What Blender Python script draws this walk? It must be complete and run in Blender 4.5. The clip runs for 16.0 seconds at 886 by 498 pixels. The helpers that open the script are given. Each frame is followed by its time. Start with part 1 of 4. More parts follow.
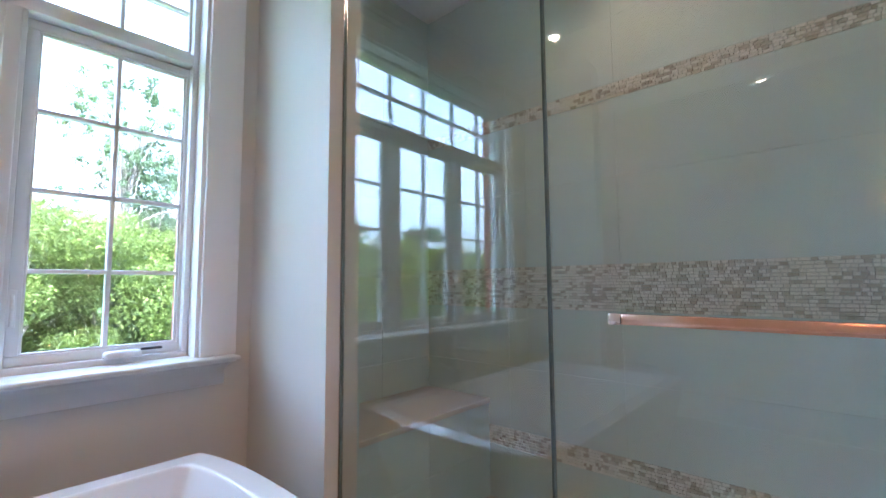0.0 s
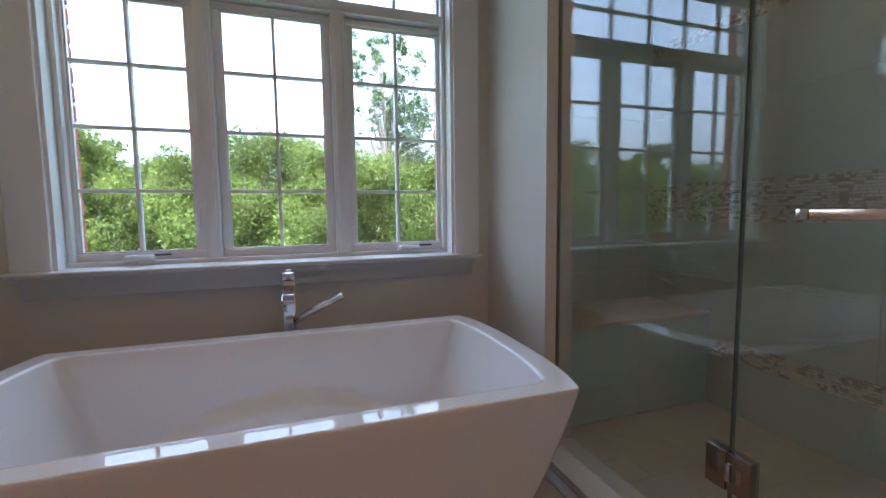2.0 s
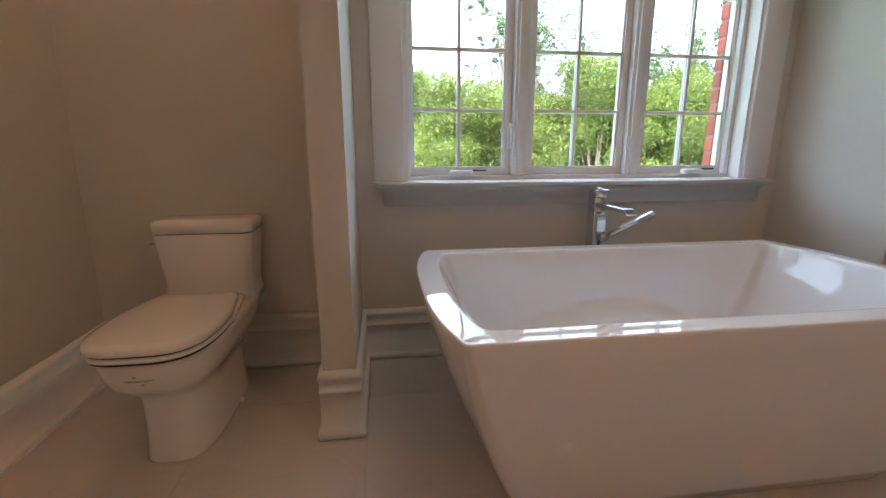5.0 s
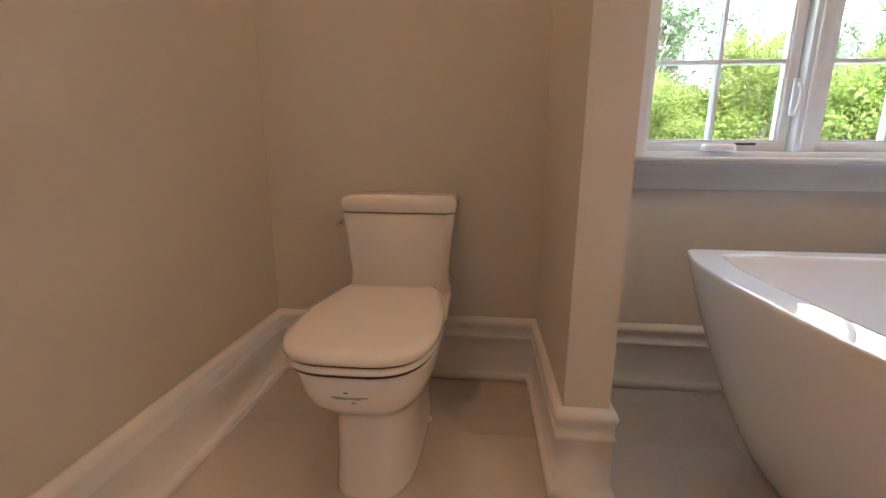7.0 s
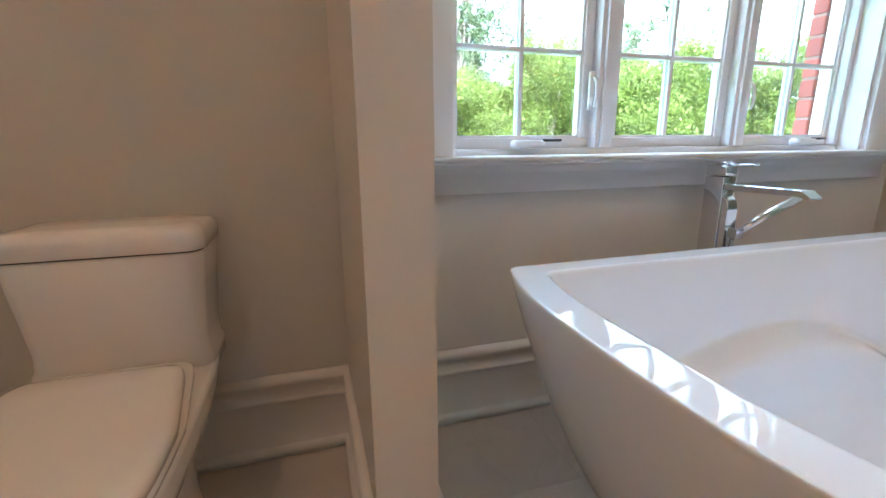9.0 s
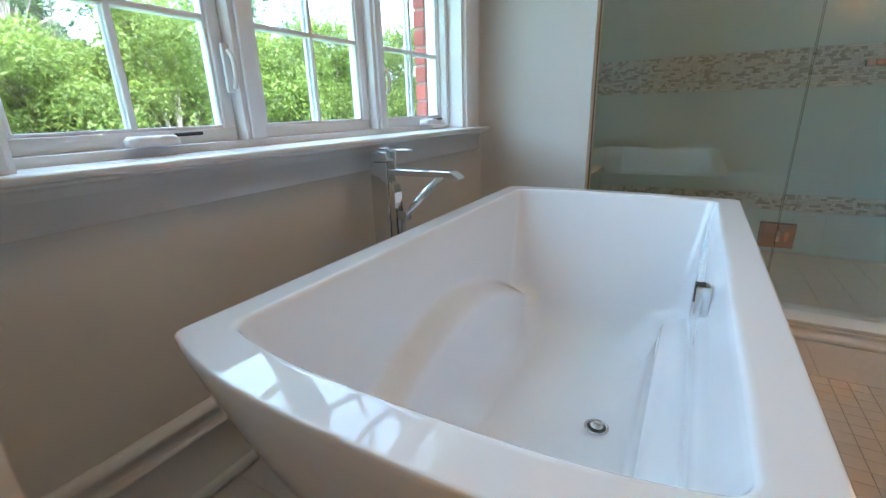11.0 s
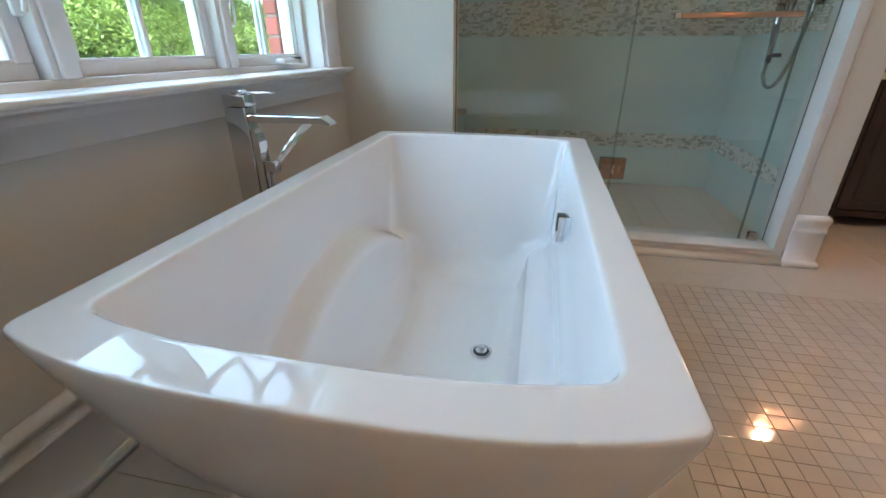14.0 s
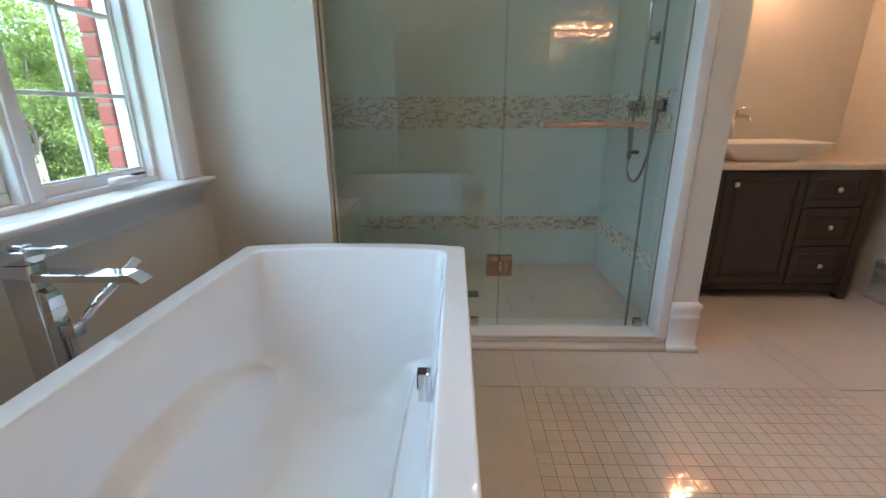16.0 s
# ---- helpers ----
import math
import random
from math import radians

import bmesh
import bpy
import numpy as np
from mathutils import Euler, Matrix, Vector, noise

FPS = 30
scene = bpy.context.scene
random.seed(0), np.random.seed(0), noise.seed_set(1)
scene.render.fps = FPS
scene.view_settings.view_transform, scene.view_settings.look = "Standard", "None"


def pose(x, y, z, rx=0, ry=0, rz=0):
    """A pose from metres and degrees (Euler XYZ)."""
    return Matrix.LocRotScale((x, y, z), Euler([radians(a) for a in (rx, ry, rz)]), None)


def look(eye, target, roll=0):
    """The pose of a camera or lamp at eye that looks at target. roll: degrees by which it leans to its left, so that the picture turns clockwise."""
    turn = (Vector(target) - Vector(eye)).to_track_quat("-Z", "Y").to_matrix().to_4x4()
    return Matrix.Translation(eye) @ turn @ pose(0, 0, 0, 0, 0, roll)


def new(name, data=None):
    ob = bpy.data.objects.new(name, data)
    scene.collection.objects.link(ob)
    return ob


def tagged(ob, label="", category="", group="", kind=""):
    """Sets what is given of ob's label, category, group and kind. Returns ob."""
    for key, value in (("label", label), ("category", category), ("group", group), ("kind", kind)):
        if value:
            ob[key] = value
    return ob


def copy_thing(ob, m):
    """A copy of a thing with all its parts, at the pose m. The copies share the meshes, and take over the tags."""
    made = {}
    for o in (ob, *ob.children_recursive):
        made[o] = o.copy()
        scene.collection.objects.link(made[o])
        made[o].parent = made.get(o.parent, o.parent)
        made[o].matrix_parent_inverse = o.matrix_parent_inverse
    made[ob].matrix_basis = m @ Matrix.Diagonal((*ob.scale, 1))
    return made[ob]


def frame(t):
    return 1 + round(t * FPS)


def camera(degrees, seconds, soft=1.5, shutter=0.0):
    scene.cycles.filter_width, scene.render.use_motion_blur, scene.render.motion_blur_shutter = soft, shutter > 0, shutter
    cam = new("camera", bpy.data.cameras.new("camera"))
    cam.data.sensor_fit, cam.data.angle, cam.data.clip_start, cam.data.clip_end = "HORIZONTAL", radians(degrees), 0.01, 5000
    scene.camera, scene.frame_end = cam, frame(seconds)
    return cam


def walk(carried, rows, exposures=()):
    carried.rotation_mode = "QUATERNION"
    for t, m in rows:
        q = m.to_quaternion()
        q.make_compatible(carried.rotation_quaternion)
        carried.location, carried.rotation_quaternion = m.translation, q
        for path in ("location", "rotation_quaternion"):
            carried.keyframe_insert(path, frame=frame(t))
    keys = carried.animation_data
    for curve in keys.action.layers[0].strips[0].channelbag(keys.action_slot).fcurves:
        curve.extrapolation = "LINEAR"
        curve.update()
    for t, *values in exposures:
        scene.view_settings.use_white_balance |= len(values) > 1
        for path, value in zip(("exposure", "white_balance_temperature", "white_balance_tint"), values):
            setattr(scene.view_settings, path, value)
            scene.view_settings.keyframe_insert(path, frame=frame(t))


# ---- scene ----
cam = camera(91.3, 16.0)
PATH = [
    (0, (0.099, 0.164, 1.207), (-1.228, 1.651, 1.371), -0.4),
    (0.2, (0.112, 0.139, 1.183), (-1.296, 1.554, 1.301), -0.2),
    (0.5, (0.143, 0.11, 1.159), (-1.375, 1.411, 1.217), -0.6),
    (1, (0.256, 0.088, 1.149), (-1.439, 1.15, 1.113), -0.8),
    (1.2, (0.303, 0.076, 1.152), (-1.442, 1.051, 1.081), -0.8),
    (1.5, (0.358, 0.051, 1.137), (-1.453, 0.892, 1.028), -0.8),
    (2, (0.419, -0.003, 1.15), (-1.467, 0.641, 0.978), -0.7),
    (2.5, (0.475, -0.102, 1.154), (-1.451, 0.387, 0.923), -0.4),
    (3, (0.493, -0.278, 1.144), (-1.435, 0.134, 0.807), -0.2),
    (5.5, (0.196, -1.229, 1.051), (-1.736, -1.025, 0.578), 0.2),
    (6, (0.098, -1.347, 1.029), (-1.846, -1.294, 0.563), 0.2),
    (6.5, (-0.039, -1.485, 0.96), (-1.987, -1.557, 0.513), 0.3),
    (7, (-0.166, -1.549, 0.929), (-2.11, -1.728, 0.493), 0.4),
    (7.5, (-0.306, -1.596, 0.9), (-2.253, -1.77, 0.475), 0.4),
    (8, (-0.402, -1.586, 0.904), (-2.352, -1.689, 0.472), 0.2),
    (8.5, (-0.468, -1.508, 0.924), (-2.411, -1.336, 0.48), -0.4),
    (9, (-0.549, -1.391, 0.956), (-2.413, -0.837, 0.486), -0.5),
    (9.5, (-0.602, -1.289, 0.967), (-2.318, -0.382, 0.486), -0.6),
    (10, (-0.719, -1.261, 0.984), (-2.197, 0.002, 0.516), -0.7),
    (12.5, (-0.79, -1.315, 1.012), (-1.246, 0.487, 0.275), -0.2),
    (13, (-0.786, -1.329, 1.005), (-1.195, 0.463, 0.216), -0.1),
    (13.5, (-0.786, -1.33, 1.004), (-1.178, 0.451, 0.182), -0.2),
    (14, (-0.808, -1.288, 1.007), (-1.186, 0.486, 0.164), -0.1),
    (14.5, (-0.814, -1.196, 1.019), (-1.183, 0.577, 0.171), -0.2),
    (15, (-0.775, -1.084, 1.07), (-1.101, 0.697, 0.22), -0.4),
    (15.5, (-0.72, -1.027, 1.132), (-0.95, 0.808, 0.371), -0.5),
    (16, (-0.637, -1.034, 1.198), (-0.692, 0.871, 0.592), -0.4),
]
EXPOSURES = [(0, 4.8, 4800, 9), (0.5, 4.45, 4850, 9), (1, 4.17, 4950, 9), (1.5, 3.87, 5050, 9), (3, 3.38, 5450, 8), (5.5, 4.2, 5700, 6), (6.5, 4.4, 5750, 6), (7, 4.72, 5700, 6), (8, 4.98, 5500, 3), (9, 4.8, 5050, 0), (10, 4.42, 4950, -3), (12.5, 4.4, 5100, -5), (16, 4.44, 5100, -4)]
walk(cam, [(t, look(eye, target, roll)) for t, eye, target, roll in PATH], EXPOSURES)

# ---- body ----
world = bpy.data.worlds.new("overcast_sky")
scene.world = world
world.use_nodes = True
wn, wl = world.node_tree.nodes, world.node_tree.links
sky = wn.new("ShaderNodeTexSky")
sky.sky_type, sky.sun_disc = "NISHITA", False
sky.sun_elevation, sky.sun_rotation = radians(49), radians(108)
sky.air_density, sky.dust_density, sky.ozone_density = 1.0, 7.0, 0.4
grey = wn.new("ShaderNodeHueSaturation")   # overcast: little blue
grey.inputs["Saturation"].default_value = 0.5
wl.new(sky.outputs[0], grey.inputs["Color"])
wl.new(grey.outputs[0], wn["Background"].inputs[0])
wn["Background"].inputs[1].default_value = 0.15

sun = new("sun", bpy.data.lights.new("sun", "SUN"))
sun.data.energy, sun.data.angle, sun.data.color = 0.5, radians(25), (1.0, 0.96, 0.9)
sun.matrix_world = look((0, 0, 0), (-0.62, 0.2, -0.75))

WARM = (1.0, 0.49, 0.25)
DOWN = ((-1.5, -1.92, 0.72), (-0.25, -0.35, 0.75), (0.9, 0.75, 1.4), (-0.45, 1.7, 0.6), (-1.27, -0.68, 0.18))


# ---- mesh helpers ----
def mesh_of(bm, name):
    me = bpy.data.meshes.new(name)
    bmesh.ops.recalc_face_normals(bm, faces=bm.faces)
    bm.to_mesh(me)
    bm.free()
    return me


def smooth(bm, degrees=35):
    lim = radians(degrees)
    for fa in bm.faces:
        fa.smooth = True
    for e in bm.edges:
        if len(e.link_faces) == 2 and e.calc_face_angle(0) > lim:
            e.smooth = False
    return bm


def part(name, bm, material, parent=None, label=""):
    ob = new(name, mesh_of(bm, name))
    ob.data.materials.append(material)
    if parent is not None:
        ob.parent = parent
    if label:
        tagged(ob, label)
    return ob


def thing(name, at, label, category, group="", rz=0):
    ob = new(name)
    ob.empty_display_size = 0.1
    ob.matrix_world = pose(*at, 0, 0, rz)
    return tagged(ob, label, category, group)


def add_box(bm, x0, x1, y0, y1, z0, z1):
    vs = [bm.verts.new((x, y, z)) for z in (z0, z1) for x, y in ((x0, y0), (x1, y0), (x1, y1), (x0, y1))]
    for q in ((0, 3, 2, 1), (4, 5, 6, 7), (0, 1, 5, 4), (1, 2, 6, 5), (2, 3, 7, 6), (3, 0, 4, 7)):
        bm.faces.new([vs[i] for i in q])
    return vs


def box(x0, x1, y0, y1, z0, z1, bevel=0.0, seg=2):
    bm = bmesh.new()
    add_box(bm, x0, x1, y0, y1, z0, z1)
    if bevel:
        bmesh.ops.bevel(bm, geom=bm.edges[:], offset=bevel, segments=seg, affect="EDGES", profile=0.5)
        smooth(bm)
    return bm


def loft(rings, caps=(True, True), closed=True):
    bm = bmesh.new()
    rows = [[bm.verts.new(p) for p in ring] for ring in rings]
    n = len(rows[0])
    for a, b in zip(rows, rows[1:]):
        for i in range(n if closed else n - 1):
            j = (i + 1) % n
            bm.faces.new((a[i], a[j], b[j], b[i]))
    if caps[0]:
        bm.faces.new(rows[0][::-1])
    if caps[1]:
        bm.faces.new(rows[-1])
    return bm


def rrect(x0, x1, y0, y1, r, z, n=8):
    """Ring of a rounded rectangle at height z."""
    out = []
    for cx, cy, a in ((x1 - r, y1 - r, 0), (x0 + r, y1 - r, 90), (x0 + r, y0 + r, 180), (x1 - r, y0 + r, 270)):
        for k in range(n + 1):
            g = radians(a + 90 * k / n)
            out.append((cx + r * math.cos(g), cy + r * math.sin(g), z))
    return out


def circle(x, y, z, r, n=20):
    return [(x + r * math.cos(2 * math.pi * k / n), y + r * math.sin(2 * math.pi * k / n), z) for k in range(n)]


def tube(points, r, n=10):
    pts = [Vector(p) for p in points]
    rings, up = [], Vector((0, 0, 1))
    side = None
    for i, p in enumerate(pts):
        d = (pts[min(i + 1, len(pts) - 1)] - pts[max(i - 1, 0)]).normalized()
        if side is None:
            side = d.cross(up if abs(d.z) < 0.9 else Vector((1, 0, 0))).normalized()
        side = (side - d * side.dot(d)).normalized()
        other = d.cross(side)
        rad = r[i] if isinstance(r, (list, tuple)) else r
        rings.append([p + rad * (math.cos(2 * math.pi * k / n) * side + math.sin(2 * math.pi * k / n) * other) for k in range(n)])
    return smooth(loft(rings), 50)


def arc(points, steps=8):
    """Smooth curve through points (Catmull-Rom)."""
    p = [Vector(q) for q in points]
    p = [2 * p[0] - p[1], *p, 2 * p[-1] - p[-2]]
    out = []
    for i in range(1, len(p) - 2):
        for k in range(steps):
            t = k / steps
            a, b, c, d = p[i - 1:i + 3]
            out.append(0.5 * (2 * b + (c - a) * t + (2 * a - 5 * b + 4 * c - d) * t * t + (3 * b - a - 3 * c + d) * t ** 3))
    return out + [p[-2]]


def moulding(path, profile, close=False):
    """Sweeps a profile of (out, z) along a plan path, mitred; out is to the right of the way."""
    pts = [Vector(p) for p in path]
    rows = []
    for i, p in enumerate(pts):
        d0 = (p - pts[i - 1]).normalized() if i > 0 else (pts[1] - p).normalized()
        d1 = (pts[i + 1] - p).normalized() if i < len(pts) - 1 else d0
        n0, n1 = Vector((d0.y, -d0.x)), Vector((d1.y, -d1.x))
        m = (n0 + n1).normalized()
        m /= max(0.2, m.dot(n0))
        rows.append([(p.x + m.x * o, p.y + m.y * o, z) for o, z in profile])
    return loft(rows, closed=True)


def lathe(profile, n=24, x=0, y=0, z=0):
    return smooth(loft([circle(x, y, z + h, max(r, 1e-4), n) for r, h in profile]), 40)


# ---- materials ----
def material(name, colour, rough=0.5, metal=0.0, spec=0.5, vary=0.06, scale=6.0, bump=0.0, bump_scale=200.0, coat=0.0, rnd=0.0, stretch=(1, 1, 1), vein=0.0):
    """Surface with broad stains, fine grain in colour, gloss and relief, and a shade of its own for each object."""
    mat = bpy.data.materials.new(name)
    mat.use_nodes = True
    nt = mat.node_tree
    nodes, links = nt.nodes, nt.links
    b = nodes["Principled BSDF"]
    b.inputs["Metallic"].default_value = metal
    b.inputs["Specular IOR Level"].default_value = spec
    b.inputs["Coat Weight"].default_value = coat
    b.inputs["Coat Roughness"].default_value = 0.03
    co = nodes.new("ShaderNodeTexCoord")
    mp = nodes.new("ShaderNodeMapping")
    mp.inputs["Scale"].default_value = stretch
    links.new(co.outputs["Object"], mp.inputs[0])
    big = nodes.new("ShaderNodeTexNoise")
    big.inputs["Scale"].default_value, big.inputs["Detail"].default_value = scale, 6
    fine = nodes.new("ShaderNodeTexNoise")
    fine.inputs["Scale"].default_value, fine.inputs["Detail"].default_value = bump_scale, 3
    links.new(mp.outputs[0], big.inputs[0])
    links.new(mp.outputs[0], fine.inputs[0])
    mix = nodes.new("ShaderNodeMix")
    mix.data_type = "RGBA"
    c = Vector(colour[:3])
    mix.inputs["A"].default_value = (*(c * (1 - vary)), 1)
    mix.inputs["B"].default_value = (*(c * (1 + vary)), 1)
    links.new(big.outputs[0], mix.inputs["Factor"])
    out = mix.outputs["Result"]
    if vein:
        vn, sub, ab, mr2, mv = (nodes.new("ShaderNode" + k) for k in ("TexNoise", "Math", "Math", "MapRange", "Mix"))
        vn.inputs["Scale"].default_value, vn.inputs["Detail"].default_value, vn.inputs["Distortion"].default_value = 2.2, 5, 1.4
        sub.operation, ab.operation = "SUBTRACT", "ABSOLUTE"
        sub.inputs[1].default_value = 0.5
        geo = nodes.new("ShaderNodeNewGeometry")
        links.new(geo.outputs["Position"], vn.inputs[0])
        links.new(vn.outputs[0], sub.inputs[0])
        links.new(sub.outputs[0], ab.inputs[0])
        mr2.inputs["From Max"].default_value = 0.016
        mr2.inputs["To Min"].default_value, mr2.inputs["To Max"].default_value = vein, 0.0
        links.new(ab.outputs[0], mr2.inputs[0])
        mv.data_type = "RGBA"
        mv.inputs["B"].default_value = (*(c * 0.62), 1)
        links.new(mr2.outputs[0], mv.inputs["Factor"])
        links.new(out, mv.inputs["A"])
        out = mv.outputs["Result"]
    if rnd:
        info = nodes.new("ShaderNodeObjectInfo")
        hsv = nodes.new("ShaderNodeHueSaturation")
        mr = nodes.new("ShaderNodeMapRange")
        mr.inputs["To Min"].default_value, mr.inputs["To Max"].default_value = 1 - rnd, 1 + rnd
        links.new(info.outputs["Random"], mr.inputs[0])
        links.new(mr.outputs[0], hsv.inputs["Value"])
        links.new(out, hsv.inputs["Color"])
        out = hsv.outputs[0]
    links.new(out, b.inputs["Base Color"])
    rr = nodes.new("ShaderNodeMapRange")
    rr.inputs["To Min"].default_value, rr.inputs["To Max"].default_value = rough * 0.85, min(1, rough * 1.15)
    links.new(fine.outputs[0], rr.inputs[0])
    links.new(rr.outputs[0], b.inputs["Roughness"])
    if bump:
        bp = nodes.new("ShaderNodeBump")
        bp.inputs["Strength"].default_value, bp.inputs["Distance"].default_value = bump, 0.002
        links.new(fine.outputs[0], bp.inputs["Height"])
        links.new(bp.outputs[0], b.inputs["Normal"])
    return mat


def clear_glass(name, tint, base=0.04):
    """Thin sheet: clear, with a mirror gloss that grows towards grazing."""
    mat = bpy.data.materials.new(name)
    mat.use_nodes = True
    nodes, links = mat.node_tree.nodes, mat.node_tree.links
    nodes.remove(nodes["Principled BSDF"])
    tr, gl, mx, lw = (nodes.new("ShaderNode" + k) for k in ("BsdfTransparent", "BsdfGlossy", "MixShader", "LayerWeight"))
    pw, ma = nodes.new("ShaderNodeMath"), nodes.new("ShaderNodeMath")
    tr.inputs[0].default_value = (*tint, 1)
    gl.inputs["Roughness"].default_value = 0.0
    gl.inputs[0].default_value = (1, 1, 1, 1)
    lw.inputs[0].default_value = 0.5
    pw.operation, ma.operation = "POWER", "MULTIPLY_ADD"
    pw.inputs[1].default_value = 5.0
    ma.inputs[1].default_value, ma.inputs[2].default_value = 1 - base, base
    links.new(lw.outputs["Facing"], pw.inputs[0])
    links.new(pw.outputs[0], ma.inputs[0])
    links.new(ma.outputs[0], mx.inputs[0])
    links.new(tr.outputs[0], mx.inputs[1])
    links.new(gl.outputs[0], mx.inputs[2])
    links.new(mx.outputs[0], nodes["Material Output"].inputs[0])
    return mat


def glow(name, colour, strength):
    mat = bpy.data.materials.new(name)
    mat.use_nodes = True
    b = mat.node_tree.nodes["Principled BSDF"]
    b.inputs["Base Color"].default_value = (*colour, 1)
    b.inputs["Emission Color"].default_value = (*colour, 1)
    b.inputs["Emission Strength"].default_value = strength
    return mat


PAINT = material("wall_paint", (0.685, 0.665, 0.605), 0.55, vary=0.03, scale=1.2, bump=0.12, bump_scale=260)
CEIL = material("ceiling_paint", (0.84, 0.83, 0.80), 0.7, vary=0.02, bump=0.1, bump_scale=300)
TRIM = material("trim_paint", (0.84, 0.83, 0.81), 0.45, vary=0.02, scale=3, bump=0.05, bump_scale=120)
VINYL = material("window_vinyl", (0.80, 0.80, 0.80), 0.35, vary=0.02)
ACRYL = material("tub_acrylic", (0.86, 0.87, 0.88), 0.025, spec=0.5, vary=0.01, coat=0.3)
CERAM = material("white_ceramic", (0.84, 0.83, 0.81), 0.08, spec=0.5, vary=0.012, coat=0.4)
CHROME = material("chrome", (0.70, 0.71, 0.72), 0.05, metal=1.0, vary=0.02)
NICKEL = material("brushed_nickel", (0.62, 0.58, 0.54), 0.25, metal=1.0, vary=0.04)
# for dark small parts, and for sheets that stand in for shade in gaps
DARK = material("dark_rubber_and_gap_shade", (0.03, 0.03, 0.03), 0.6)
WOOD = material("espresso_wood", (0.032, 0.017, 0.011), 0.35, vary=0.35, scale=9, bump=0.1, bump_scale=80, stretch=(6, 6, 0.6))
STONE = material("cream_stone", (0.70, 0.64, 0.55), 0.15, vary=0.08, scale=5)
GROUTS = material("shower_grout", (0.54, 0.62, 0.60), 0.8, vary=0.06, scale=30)
STONEW = material("white_stone", (0.78, 0.78, 0.77), 0.2, vary=0.04, scale=6)
GROUT = material("grout", (0.56, 0.51, 0.465), 0.8, vary=0.1, scale=30, bump=0.3, bump_scale=300)
FLOORT = material("floor_tile", (0.62, 0.58, 0.54), 0.10, vary=0.07, scale=2.5, rnd=0.03, vein=0.13)
MOSAICF = material("mosaic_floor_tile", (0.65, 0.595, 0.55), 0.045, vary=0.08, scale=8, rnd=0.05, coat=0.6)
SHTILE = material("shower_wall_tile", (0.57, 0.685, 0.665), 0.035, vary=0.05, scale=3, rnd=0.015)
SHFLOOR = material("shower_floor_tile", (0.62, 0.58, 0.51), 0.25, vary=0.06, rnd=0.015)
SHJOINT = material("shower_floor_grout", (0.585, 0.545, 0.48), 0.8, vary=0.08, scale=20)
HINGE = material("satin_hinge_metal", (0.40, 0.335, 0.305), 0.22, metal=1.0, vary=0.05)
COPPER = material("satin_copper", (0.74, 0.51, 0.39), 0.16, metal=1.0, vary=0.06, scale=20)
DCHROME = material("dark_chrome", (0.40, 0.41, 0.42), 0.10, metal=1.0, vary=0.03)
BRICK = material("red_brick", (0.36, 0.085, 0.06), 0.85, vary=0.25, scale=14, bump=0.6, bump_scale=90, rnd=0.2)
MORTAR = material("mortar", (0.30, 0.21, 0.18), 0.9, vary=0.1, scale=30, bump=0.5)
BARK = material("bark", (0.13, 0.11, 0.09), 0.9, vary=0.3, scale=12, bump=0.6, bump_scale=60)
GRASS = material("grass", (0.07, 0.12, 0.03), 0.9, vary=0.4, scale=1.5, bump=0.6, bump_scale=40)
PANE = clear_glass("window_glass", (0.97, 0.98, 0.98))
SHGLASS = clear_glass("shower_glass", (0.95, 0.975, 0.97), 0.060)
BULB = glow("bulb", (1.0, 0.72, 0.42), 3.0)

def island_colours(name, stops, rough, trans=0.0, noise_scale=0.0):
    mat = bpy.data.materials.new(name)
    mat.use_nodes = True
    nodes, links = mat.node_tree.nodes, mat.node_tree.links
    b = nodes["Principled BSDF"]
    g, ramp = nodes.new("ShaderNodeNewGeometry"), nodes.new("ShaderNodeValToRGB")
    ramp.color_ramp.interpolation = "LINEAR"
    el = ramp.color_ramp.elements
    while len(el) < len(stops):
        el.new(0.5)
    for e, (p, c) in zip(el, stops):
        e.position, e.color = p, (*c, 1)
    links.new(g.outputs["Random Per Island"], ramp.inputs[0])
    col = ramp.outputs[0]
    if noise_scale:
        co, nz, mx = nodes.new("ShaderNodeTexCoord"), nodes.new("ShaderNodeTexNoise"), nodes.new("ShaderNodeMix")
        mr = nodes.new("ShaderNodeMapRange")
        mr.inputs["From Min"].default_value, mr.inputs["From Max"].default_value = 0.35, 0.65
        mr.inputs["To Min"].default_value, mr.inputs["To Max"].default_value = 0.68, 1.35
        nz.inputs["Scale"].default_value = noise_scale
        mx.data_type, mx.blend_type = "RGBA", "MULTIPLY"
        mx.inputs["Factor"].default_value = 1.0
        links.new(co.outputs["Object"], nz.inputs[0])
        links.new(nz.outputs[0], mr.inputs[0])
        links.new(col, mx.inputs["A"])
        links.new(mr.outputs[0], mx.inputs["B"])
        col = mx.outputs["Result"]
    links.new(col, b.inputs["Base Color"])
    b.inputs["Roughness"].default_value = rough
    if trans:
        tl, ad = nodes.new("ShaderNodeBsdfTranslucent"), nodes.new("ShaderNodeMixShader")
        links.new(col, tl.inputs[0])
        ad.inputs[0].default_value = trans
        links.new(b.outputs[0], ad.inputs[1])
        links.new(tl.outputs[0], ad.inputs[2])
        links.new(ad.outputs[0], nodes["Material Output"].inputs[0])
    return mat


MOSAICW = island_colours("mosaic_pieces", [(0.0, (0.78, 0.79, 0.73)), (0.58, (0.69, 0.71, 0.64)), (0.74, (0.52, 0.52, 0.45)), (1.0, (0.42, 0.41, 0.34))], 0.15)
CORE = glow("crystal_core", (0.75, 0.40, 0.25), 0.045)


